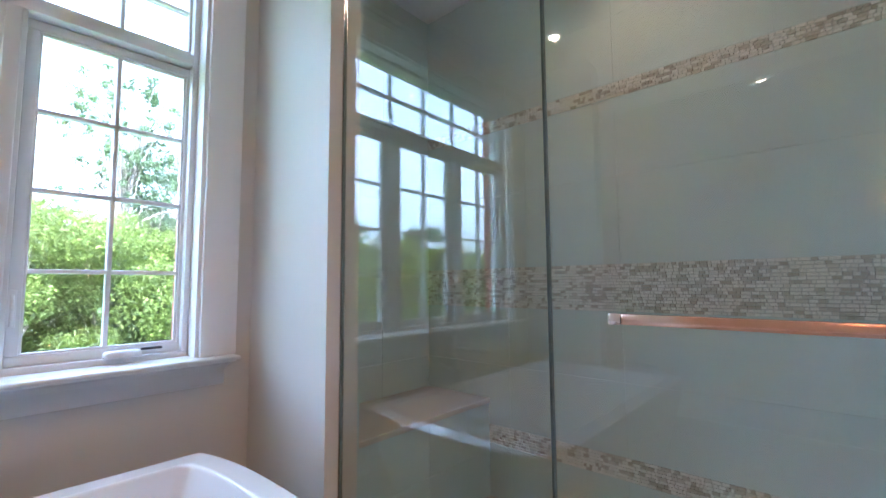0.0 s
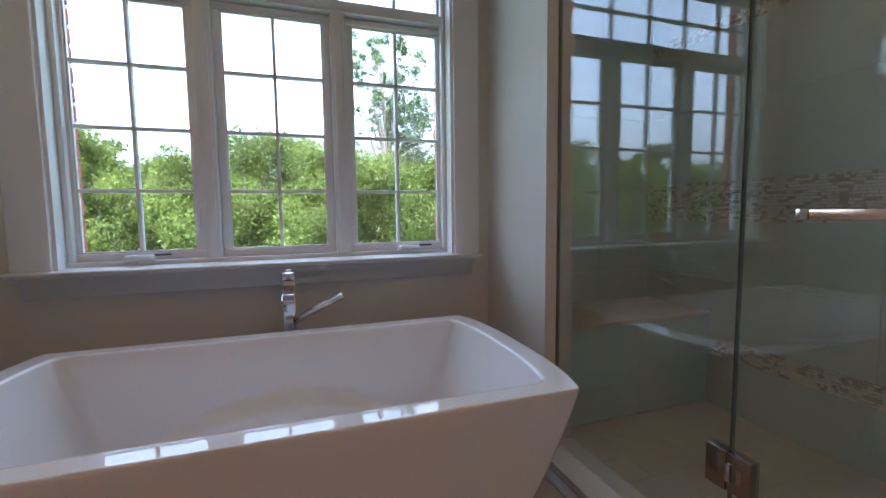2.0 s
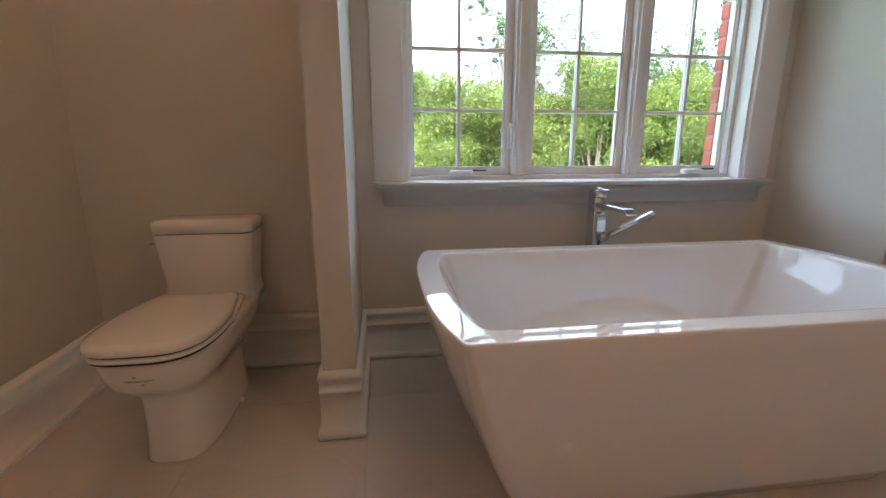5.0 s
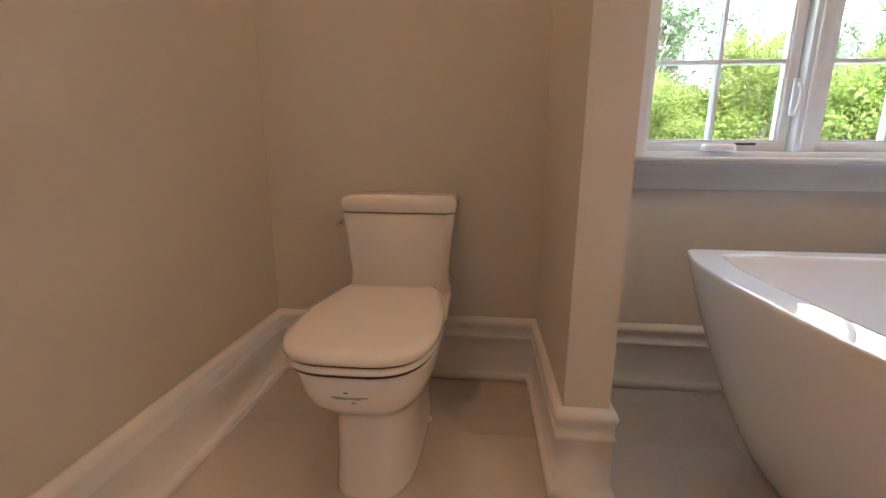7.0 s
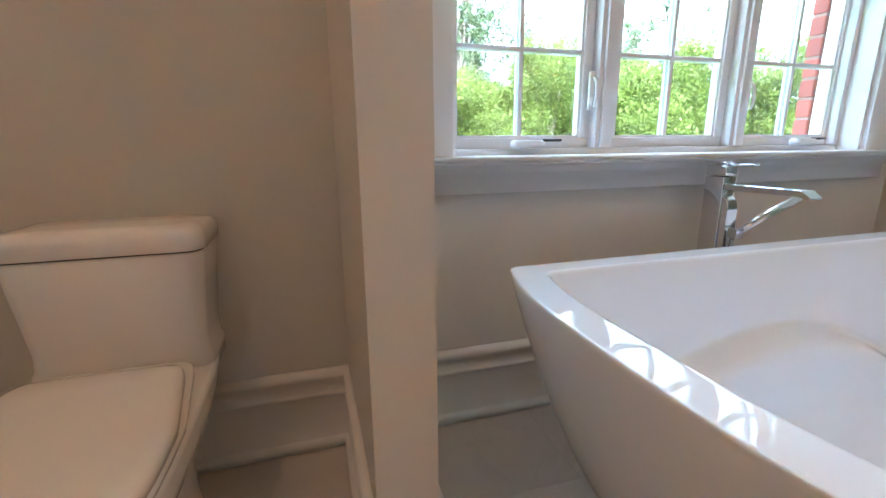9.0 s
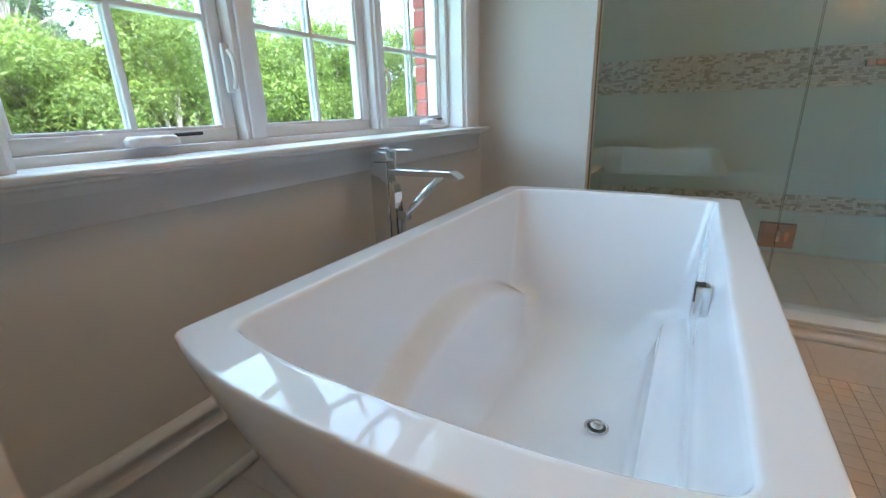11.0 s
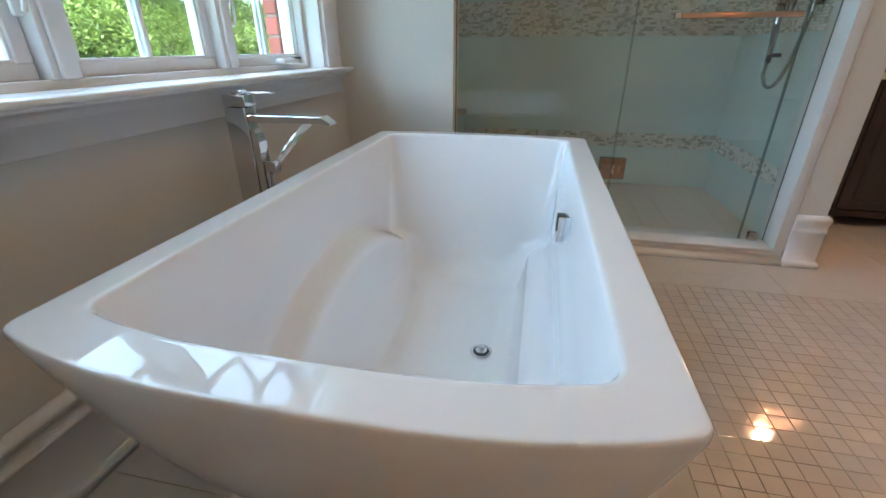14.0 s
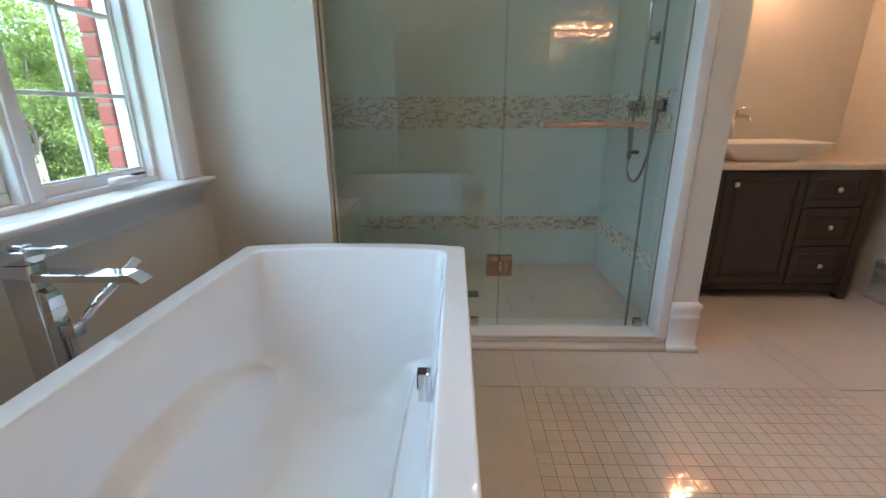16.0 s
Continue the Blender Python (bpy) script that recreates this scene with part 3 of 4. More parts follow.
# ---- tub filler ----
def tub_filler():
    f = thing("tub_filler", (-1.715, -0.04, 0.0), "square chrome floor-standing tub filler with hand shower", "tap")
    part("base_plate", box(-0.055, 0.055, -0.055, 0.055, -0.0, 0.012, 0.003), CHROME, f)
    part("column", box(-0.042, 0.030, -0.028, 0.028, 0.012, 0.842, 0.003), CHROME, f)
    head = part("valve_head", box(-0.042, 0.034, -0.028, 0.028, 0.8435, 0.878, 0.003), CHROME, f)
    part("lever", box(0.005, 0.115, -0.012, 0.012, 0.881, 0.886, 0.002), CHROME, head)
    part("lever_cap", box(-0.020, 0.020, -0.014, 0.014, 0.8785, 0.891, 0.003), CHROME, head)
    bm = loft([[(x, s, z) for x, z in ((0.0305, 0.797), (0.268, 0.803), (0.296, 0.793), (0.306, 0.799), (0.276, 0.820), (0.0305, 0.820))] for s in (-0.024, 0.024)])
    bmesh.ops.bevel(bm, geom=bm.edges[:], offset=0.002, segments=1, affect="EDGES")
    part("spout", bm, CHROME, f)
    bm = loft([[(x, w, z) for x, z in ((0.0305, 0.013), (0.054, 0.013), (0.054, 0.735), (0.052, 0.752), (0.046, 0.766), (0.0305, 0.776))] for w in (-0.022, 0.022)])
    bmesh.ops.bevel(bm, geom=bm.edges[:], offset=0.002, segments=1, affect="EDGES")
    part("inner_post", bm, CHROME, f)
    hs = part("hand_shower", tube([(0.072, 0.012, 0.650), (0.084, 0.090, 0.700), (0.102, 0.235, 0.768)], [0.013, 0.017, 0.018], 4), CHROME, f, "slim chrome hand shower")
    part("holder", box(0.0545, 0.095, -0.016, 0.016, 0.640, 0.675, 0.003), CHROME, f)
    part("hose", tube(arc([(0.07, 0, 0.645), (0.06, -0.005, 0.45), (0.065, -0.02, 0.15), (0.05, -0.01, 0.06), (0.03, 0.0, 0.05)]), 0.007, 8), CHROME, f)
    return f


tub_filler()


# ---- lamps ----
def downlight(x, y, watts):
    d = thing("downlight", (x, y, CEILZ), "small round recessed ceiling downlight, lit", "downlight", "ceiling downlights")
    part("trim_ring", lathe([(0.036, -0.001), (0.052, -0.001), (0.054, -0.004), (0.050, -0.008), (0.040, -0.006), (0.036, -0.002)], 28), CEIL, d)
    part("lens", lathe([(0.0, -0.002), (0.035, -0.002), (0.035, -0.004), (0.0, -0.004)], 24), BULB, d, "glowing warm lens")
    lamp = bpy.data.lights.new("downlight", "SPOT")
    lamp.energy, lamp.color, lamp.spot_size, lamp.spot_blend, lamp.shadow_soft_size = watts, WARM, radians(130), 0.7, 0.011
    ob = new("downlight_lamp", lamp)
    ob.parent = d
    ob.matrix_basis = pose(0, 0, -0.02)
    return d


for x, y, w in DOWN:
    downlight(x, y, w)


def crystal_block(rng, x0, x1, y0, y1, z0, z1):
    """A block packed with small cut crystals, each a pyramid of its own, on the front, the underside and the ends."""
    bm = bmesh.new()
    step = 0.0155

    def gem(c, u, v, n):
        r, h = step * rng.uniform(0.40, 0.56), step * rng.uniform(0.35, 0.75)
        g = rng.uniform(0, 1.6)
        ring = [bm.verts.new(c + r * (math.cos(g + k * 1.2566) * u + math.sin(g + k * 1.2566) * v)) for k in range(5)]
        top = [bm.verts.new(c + 0.5 * r * (math.cos(g + k * 1.2566) * u + math.sin(g + k * 1.2566) * v) + h * n) for k in range(5)]
        bm.faces.new(top)
        for k in range(5):
            bm.faces.new((ring[k], ring[(k + 1) % 5], top[(k + 1) % 5], top[k]))

    X, Y, Z = Vector((1, 0, 0)), Vector((0, 1, 0)), Vector((0, 0, 1))
    for i in range(int((x1 - x0) / step)):
        for k in range(int((z1 - z0) / step)):
            gem(Vector((x0 + (i + 0.5) * step, y0, z0 + (k + 0.5) * step)), X, Z, -Y)
        for k in range(int((y1 - y0) / step)):
            gem(Vector((x0 + (i + 0.5) * step, y0 + (k + 0.5) * step, z0)), X, Y, -Z)
            gem(Vector((x0 + (i + 0.5) * step, y0 + (k + 0.5) * step, z1)), X, Y, Z)
    for x, n in ((x0, -X), (x1, X)):
        for j in range(int((y1 - y0) / step)):
            for k in range(int((z1 - z0) / step)):
                gem(Vector((x, y0 + (j + 0.5) * step, z0 + (k + 0.5) * step)), Y, Z, n)
    return bm


def bar_light(x, y, rz):
    """Crystal bar over a vanity; its back is at y = 0 of its own axes and it faces -y."""
    rng = random.Random(int(x * 100))
    b = thing("wall_light", (x, y, 2.09), "chrome wall light with a row of glowing crystal blocks", "wall light", "vanity wall lights", rz)
    part("back_plate", box(-0.30, 0.30, -0.02, 0.0, -0.05, 0.05, 0.004), CHROME, b)
    for k in range(4):
        cx = -0.2325 + 0.155 * k
        shade = part("crystal_shade", crystal_block(rng, cx - 0.0775, cx + 0.0775, -0.105, -0.031, -0.0665, 0.0665), CRYSTAL, b, "glowing block of small cut crystals")
        part("core", box(cx - 0.072, cx + 0.072, -0.102, -0.034, -0.062, 0.062, 0.004), CORE, shade)
        part("arm", box(cx - 0.008, cx + 0.008, -0.030, -0.0205, -0.008, 0.008), CHROME, b)
    return b


vanity_bar = bar_light(1.38, NORTH, 0)
glare = bpy.data.lights.new("crystal_bulbs", "POINT")
glare.energy, glare.color, glare.shadow_soft_size = 0.5, WARM, 0.06
bulbs = new("crystal_bulbs", glare)
bulbs.parent = vanity_bar
bulbs.matrix_basis = pose(0, -0.19, 0.02)
bar_light(0.85, SOUTH, 180)


# ---- shower ----
def tile_field(name, parent, mat, origin, u, v, n, cols, rows, gap=0.003, depth=0.009, bevel=0.0012, uneven=0.0):
    """Separate tiles on a plane: cols and rows are lists of (start, end) along u and v; tiles of one size share a mesh."""
    u, v, n, o = Vector(u), Vector(v), Vector(n), Vector(origin)
    meshes = {}
    turn = Matrix((u, v, n)).transposed().to_4x4()
    rng = random.Random(9)
    for a, b in cols:
        for c, d in rows:
            key = (round(b - a, 4), round(d - c, 4))
            if key not in meshes:
                w, h = key[0] - gap, key[1] - gap
                e = bevel
                bm = loft([[(-w / 2, -h / 2, 0), (w / 2, -h / 2, 0), (w / 2, h / 2, 0), (-w / 2, h / 2, 0)],
                           [(-w / 2, -h / 2, depth - e), (w / 2, -h / 2, depth - e), (w / 2, h / 2, depth - e), (-w / 2, h / 2, depth - e)],
                           [(-w / 2 + e, -h / 2 + e, depth), (w / 2 - e, -h / 2 + e, depth), (w / 2 - e, h / 2 - e, depth), (-w / 2 + e, h / 2 - e, depth)]])
                me = mesh_of(bm, name)
                me.materials.append(mat)
                meshes[key] = me
            ob = new(name, meshes[key])
            ob.parent = parent
            lean = pose(0, 0, 0, rng.gauss(0, uneven), rng.gauss(0, uneven), 0)
            ob.matrix_basis = Matrix.Translation(o + u * (a + b) / 2 + v * (c + d) / 2) @ turn @ lean


def spans(a, b, step, start=None):
    cuts = [a]
    x = a + step if start is None else start
    while x < b - 0.02:
        if x > a + 0.02:
            cuts.append(x)
        x += step
    return list(zip(cuts, cuts[1:] + [b]))


def mosaic_band(origin, u, n, length, z0, z1, seed):
    """Many tiny brick-laid pieces, as one mesh."""
    rng = random.Random(seed)
    u, n, o = Vector(u), Vector(n), Vector(origin)
    bm = bmesh.new()
    rows = max(1, round((z1 - z0) / 0.0138))
    h = (z1 - z0) / rows
    for r in range(rows):
        x = -rng.uniform(0, 0.03)
        while x < length:
            w = rng.choice((0.014, 0.020, 0.026, 0.034))
            a, b = max(0.0005, x + 0.0006), min(length - 0.0005, x + w - 0.0006)
            x += w
            if b - a < 0.004:
                continue
            d = 0.008 + rng.uniform(0, 0.0025)
            za, zb = z0 + r * h + 0.0005, z0 + (r + 1) * h - 0.0005
            back = [bm.verts.new(o + u * p + Vector((0, 0, q))) for p, q in ((a, za), (b, za), (b, zb), (a, zb))]
            e = 0.0006
            front = [bm.verts.new(o + u * p + n * d + Vector((0, 0, q))) for p, q in ((a + e, za + e), (b - e, za + e), (b - e, zb - e), (a + e, zb - e))]
            bm.faces.new(front)
            for i in range(4):
                bm.faces.new((back[i], back[(i + 1) % 4], front[(i + 1) % 4], front[i]))
    return tagged(part("mosaic_band", bm, MOSAICW), "band of tiny beige and white mosaic pieces", "mosaic", kind="stuff")


SF = 0.055                      # shower floor height
BANDS = ((0.335, 0.435), (1.078, 1.297), (2.085, 2.158))
sh_floor = tagged(part("shower_floor", box(SX0, SX1, 1.16, SBACK, -0.006, SF - 0.007), SHJOINT), kind="structure")
sides = []
for nm, bx in (("shower_wall_back", (SX0 - 0.012, SX1 + 0.012, SBACK + 0.0, SBACK + 0.012, 0, CEILZ)), ("shower_wall_east", (SX1 + 0.0, SX1 + 0.012, PIER1 - 0.02, SBACK, 0, CEILZ)),
               ("shower_wall_west", (SX0 - 0.012, SX0, PIER1, SBACK, 0, CEILZ))):
    sides.append(tagged(part(nm, box(*bx), GROUTS), kind="structure"))
tagged(part("shower_wall_front", box(SX0 + 0.009, PIERX - 0.002, PIER1, PIER1 + 0.01, 0, CEILZ), SHTILE), kind="structure")
ROWS_Z = spans(SF, BANDS[0][0], 0.33) + spans(BANDS[0][1], BANDS[1][0], 0.327) + spans(BANDS[1][1], BANDS[2][0], 0.41) + spans(BANDS[2][1], CEILZ, 0.33)
for lo, hi in BANDS:
    mosaic_band((SX0, SBACK, 0), (1, 0, 0), (0, -1, 0), SX1 - SX0, lo, hi, 3 + int(lo * 10))
    mosaic_band((SX1, PIER1, 0), (0, 1, 0), (-1, 0, 0), SBACK - PIER1 - 0.011, lo, hi, 13 + int(lo * 10))

curb = tagged(part("shower_curb", box(PIERX + 0.002, SX1 + 0.006, 1.012, 1.19, -0.004, 0.058), TRIM), kind="structure")
tagged(part("trim", box(PIERX + 0.003, SX1 + 0.004, 0.998, 1.2, 0.0585, 0.078, 0.003), STONEW), kind="structure")
CURBM = [(0, 0), (0.034, 0), (0.034, 0.016), (0.028, 0.027), (0.012, 0.033), (0.010, 0.045), (0.016, 0.050), (0.012, 0.057), (0, 0.057)]
tagged(part("baseboard", smooth(moulding([(PIERX + 0.04, 1.0115), (SX1 + 0.007, 1.0115)], CURBM), 30), TRIM), kind="structure")
tagged(part("trim", box(0.408, SX1 + 0.0075, 0.992, 1.175, 0.0785, CEILZ - 0.002, 0.003), STONEW), kind="structure")
tagged(part("trim", box(PIERX + 0.0005, PIERX + 0.005, GY - 0.009, GY + 0.009, 0.0785, 2.36), NICKEL), kind="structure")


def glass_panel(name, x0, x1, label):
    g = thing(name, ((x0 + x1) / 2, GY, 0.0785), label, "shower glass", "shower enclosure")
    h = (x1 - x0) / 2
    p = part("glass", box(-h, h, -0.005, 0.005, 0.002, 2.28, 0.0008, 1), SHGLASS, g)
    for a in (-h, h - 0.0008):
        part("polished_edge", box(a, a + 0.0008, -0.0053, 0.0053, 0.002, 2.28), GEDGE, g, "dark green polished glass edge")
    return g


GEDGE = material("glass_edge", (0.17, 0.22, 0.21), 0.06, vary=0.05)
glass_panel("shower_screen", PIERX + 0.006, -0.409, "fixed clear glass shower panel beside the pier")
door = glass_panel("shower_door", -0.404, 0.288, "frameless clear glass shower door with towel bar")
glass_panel("shower_screen", 0.294, 0.407, "narrow fixed clear glass shower panel")
dx = (-0.404 + 0.288) / 2
for z in (0.292, 2.08):
    hinge = part("hinge", box(-0.470 - dx, -0.408 - dx, -0.020, 0.020, z, z + 0.112, 0.003), HINGE, door, "square brushed metal glass hinge")
    part("hinge_leaf", box(-0.4065 - dx, -0.340 - dx, -0.018, 0.018, z + 0.001, z + 0.111, 0.003), HINGE, hinge)
    part("hinge_pin", box(-0.4075 - dx, -0.394 - dx, -0.023, -0.0185, z + 0.030, z + 0.082, 0.001), CHROME, hinge)
    part("hinge_slot", box(-0.378 - dx, -0.364 - dx, -0.0195, -0.0175, z + 0.034, z + 0.078), COPPER, hinge)
bar = part("towel_bar", box(-0.223 - dx, 0.258 - dx, -0.050, -0.034, 1.045, 1.067, 0.002), COPPER, door, "square satin copper towel bar")
part("end_block", box(-0.249 - dx, -0.2235 - dx, -0.051, -0.033, 1.044, 1.068, 0.002), CHROME, bar, "polished chrome end block")
for x in (-0.236, -0.05, 0.20):
    part("standoff", box(x - 0.010 - dx, x + 0.010 - dx, -0.0325, -0.0055, 1.046, 1.064, 0.001), DARK, bar)


def clamp(x):
    c = thing("glass_clamp", (x, GY, 0.0785), "small square brushed metal glass clamp on the curb", "clamp", "glass clamps")
    part("front_plate", box(-0.022, 0.022, -0.016, -0.0058, 0.0, 0.045, 0.002), NICKEL, c)
    part("back_plate", box(-0.022, 0.022, 0.0058, 0.016, 0.0, 0.045, 0.002), NICKEL, c)
    return c


clamp(0.352), clamp(-0.53)


def slide_rail():
    s = thing("slide_rail_shower", (SX1 - 0.0105, 1.52, 0.0), "chrome hand shower on a wall rail with hose", "shower")
    part("rail", tube([(-0.055, 0, 1.16), (-0.055, 0, 2.2)], 0.011, 14), CHROME, s)
    for z in (1.56, 2.15):
        br = part("bracket", box(-0.056, -0.008, -0.010, 0.010, z - 0.010, z + 0.010, 0.002), DCHROME, s)
        part("bracket_plate", box(-0.0078, 0.0, -0.026, 0.026, z - 0.030, z + 0.030, 0.003), DCHROME, br)
    hand = part("hand_shower", tube([(-0.082, 0.0, 0.965), (-0.082, 0.0, 1.01), (-0.088, 0.0, 1.10), (-0.095, 0.0, 1.215)], [0.013, 0.016, 0.018, 0.019], 8), DCHROME, s, "slim chrome hand shower")
    part("hose_nut", lathe([(0.0, 0.0), (0.012, 0.0), (0.014, 0.004), (0.014, 0.035), (0.0, 0.037)], 12, -0.082, 0.0, 0.93), DARK, hand, "dark hose connector")
    part("hand_lever", box(-0.082, -0.03, -0.012, 0.012, 0.958, 0.978, 0.003), DARK, hand)
    part("holder", box(-0.115, -0.043, -0.022, 0.022, 1.205, 1.245, 0.006), DCHROME, s)
    elbow = part("hose_outlet", box(-0.045, -0.0085, -0.200, -0.156, 1.20, 1.245, 0.004), DCHROME, s)
    part("outlet_plate", box(-0.008, 0.0, -0.212, -0.144, 1.187, 1.258, 0.003), DCHROME, elbow)
    valve = part("valve_plate", lathe([(0.060, 0.0), (0.060, 0.006), (0.030, 0.010), (0.028, 0.05), (0.0, 0.052)], 24), DCHROME, s, "round dark chrome shower valve")
    valve.matrix_basis = pose(0, 0.12, 1.22, 0, -90, 0)
    part("valve_lever", box(-0.006, 0.006, -0.006, 0.075, 0.053, 0.062, 0.002), DCHROME, valve)
    part("hose", tube(arc([(-0.082, 0, 0.935), (-0.080, 0.01, 0.87), (-0.07, -0.03, 0.815), (-0.06, -0.10, 0.83), (-0.05, -0.155, 0.93), (-0.035, -0.178, 1.1), (-0.03, -0.178, 1.2)], 10), 0.009, 10), DCHROME, s, "ribbed metal shower hose")
    return s


slide_rail()


def shower_drain(x, y):
    d = thing("shower_drain", (x, y, SF), "small square slotted metal drain in the shower floor", "drain")
    part("frame", box(-0.052, 0.052, -0.052, 0.052, -0.004, 0.0025, 0.001), DCHROME, d)
    # no hole here: a thin dark sheet paints the shade below the bars
    part("well", box(-0.044, 0.044, -0.044, 0.044, 0.0026, 0.0032), DARK, d, "dark sheet for the shade in the drain opening")
    for k in range(6):
        part("bar", box(-0.044, 0.044, -0.0415 + k * 0.0150, -0.0335 + k * 0.0150, 0.0033, 0.0055, 0.0008, 1), DCHROME, d)
    return d


shower_drain(-0.535, 1.585)

# built-in bench along the shower's west side
bench = tagged(part("shower_bench", box(SX0 + 0.009, -1.372, PIER1 + 0.011, SBACK - 0.009, SF, 0.548), GROUTS), "built-in tiled shower bench with a stone seat", kind="structure")
part("bench_seat", box(SX0 + 0.009, -1.358, PIER1 + 0.011, SBACK - 0.009, 0.549, 0.576, 0.003), SHFLOOR, bench, "beige stone bench seat")

# ---- vanity ----
def raised_front(bm, x0, x1, z0, z1, y, t=0.02):
    """A panel front with a frame, a recess and a raised field; its face is at y."""
    rings = []
    for inset, d in ((0, t), (0, 0.003), (0.003, 0), (0.045, 0), (0.050, 0.008), (0.062, 0.008), (0.075, 0.002)):
        rings.append([(x0 + inset, y + d, z0 + inset), (x1 - inset, y + d, z0 + inset), (x1 - inset, y + d, z1 - inset), (x0 + inset, y + d, z1 - inset)])
    rows = [[bm.verts.new(p) for p in r] for r in rings]
    for a, b in zip(rows, rows[1:]):
        for i in range(4):
            bm.faces.new((a[i], a[(i + 1) % 4], b[(i + 1) % 4], b[i]))
    bm.faces.new(rows[-1])
    bm.faces.new(rows[0][::-1])
    return bm


def knob(parent, x, y, z):
    k = part("knob", lathe([(0.008, 0), (0.007, 0.012), (0.017, 0.015), (0.021, 0.021), (0.016, 0.028), (0.009, 0.031), (0.0, 0.0315)], 8), CHROME, parent, "round polished knob")
    k.matrix_basis = pose(x, y, z, 90, 0, 0)


def vanity():
    x0, x1, y0 = ENDX + 0.033, 1.93, 1.655
    v = thing("vanity_cabinet", ((x0 + x1) / 2, y0, 0.0), "dark espresso wood vanity cabinet with panelled fronts", "cabinet")
    c = (x0 + x1) / 2
    part("body", box(x0 - c, x1 - 0.001 - c, 0.021, NORTH - y0 - 0.002, 0.105, 0.848), WOOD, v)
    for a, b in ((x0, x0 + 0.05), (x1 - 0.055, x1)):
        part("leg", box(a - c, b - c, 0.0, 0.06, 0.0, 0.848, 0.003), WOOD, v)
    part("back_leg", box(x1 - 0.05 - c, x1 - c, NORTH - y0 - 0.06, NORTH - y0 - 0.003, 0.0, 0.104), WOOD, v)
    bm = loft([[(x - c, y, z) for x, z in [(x0 + 0.05, 0.104), (x0 + 0.05, 0.03)] + [(x0 + 0.05 + k * 0.02, 0.03 + 0.035 * min(1, k / 4)) for k in range(1, 5)]
                + [(x1 - 0.055 - k * 0.02, 0.03 + 0.035 * min(1, k / 4)) for k in range(4, 0, -1)] + [(x1 - 0.055, 0.03), (x1 - 0.055, 0.104)]] for y in (0.006, 0.02)])
    part("arched_rail", bm, WOOD, v)
    for a, b in ((x0 + 0.055, 1.01), (1.015, 1.505)):
        d = part("door", raised_front(bmesh.new(), a - c, b - c, 0.112, 0.838, 0.0), WOOD, v)
        knob(d, (a + 0.06 if a > 1 else b - 0.06) - c, 0.0, 0.762)
    for z0, z1 in ((0.112, 0.362), (0.368, 0.612), (0.618, 0.838)):
        d = part("drawer", raised_front(bmesh.new(), 1.515 - c, 1.87 - c, z0, z1, 0.0), WOOD, v)
        knob(d, 1.695 - c, 0.0, (z0 + z1) / 2)
    return v


vanity()
tagged(part("countertop", box(ENDX + 0.002, EAST - 0.002, 1.63, NORTH - 0.002, 0.849, 0.884, 0.004), STONE), "polished cream stone vanity countertop", "countertop")


def vessel_sink():
    s = thing("vessel_sink", (1.32, 1.90, 0.8845), "white ceramic vessel sink with flared sides", "sink")
    o = [rrect(-0.19, 0.19, -0.13, 0.13, 0.02, 0.0), rrect(-0.20, 0.20, -0.135, 0.135, 0.02, 0.01), rrect(-0.335, 0.335, -0.195, 0.195, 0.02, 0.105), rrect(-0.345, 0.345, -0.20, 0.20, 0.02, 0.115), rrect(-0.341, 0.341, -0.196, 0.196, 0.02, 0.118)]
    i = [rrect(-0.33, 0.33, -0.185, 0.185, 0.02, 0.118), rrect(-0.32, 0.32, -0.178, 0.178, 0.02, 0.108), rrect(-0.19, 0.19, -0.12, 0.12, 0.03, 0.03), rrect(-0.15, 0.15, -0.09, 0.09, 0.03, 0.025)]
    part("basin", smooth(loft(o + i), 30), CERAM, s)
    part("drain", lathe([(0, 0.026), (0.025, 0.026), (0.025, 0.029), (0, 0.030)], 16), CHROME, s)
    return s


vessel_sink()


def basin_tap():
    t = thing("basin_tap", (1.30, 2.16, 0.8845), "chrome single-lever basin tap behind the sink", "tap")
    part("body", lathe([(0.026, 0), (0.026, 0.006), (0.019, 0.012), (0.018, 0.27), (0.021, 0.275), (0.021, 0.30), (0.0, 0.305)], 18), CHROME, t)
    part("spout", tube(arc([(0, -0.01, 0.25), (0.01, -0.06, 0.268), (0.02, -0.12, 0.262), (0.022, -0.15, 0.24)]), 0.012, 10), CHROME, t)
    part("lever", tube([(0, 0, 0.305), (0.03, -0.02, 0.322), (0.075, -0.035, 0.330)], 0.006, 8), CHROME, t)
    return t


basin_tap()


# ---- outside ----
ground = tagged(part("ground", box(-900, 900, -900, 900, -3.6, -3.4), GRASS), kind="structure")


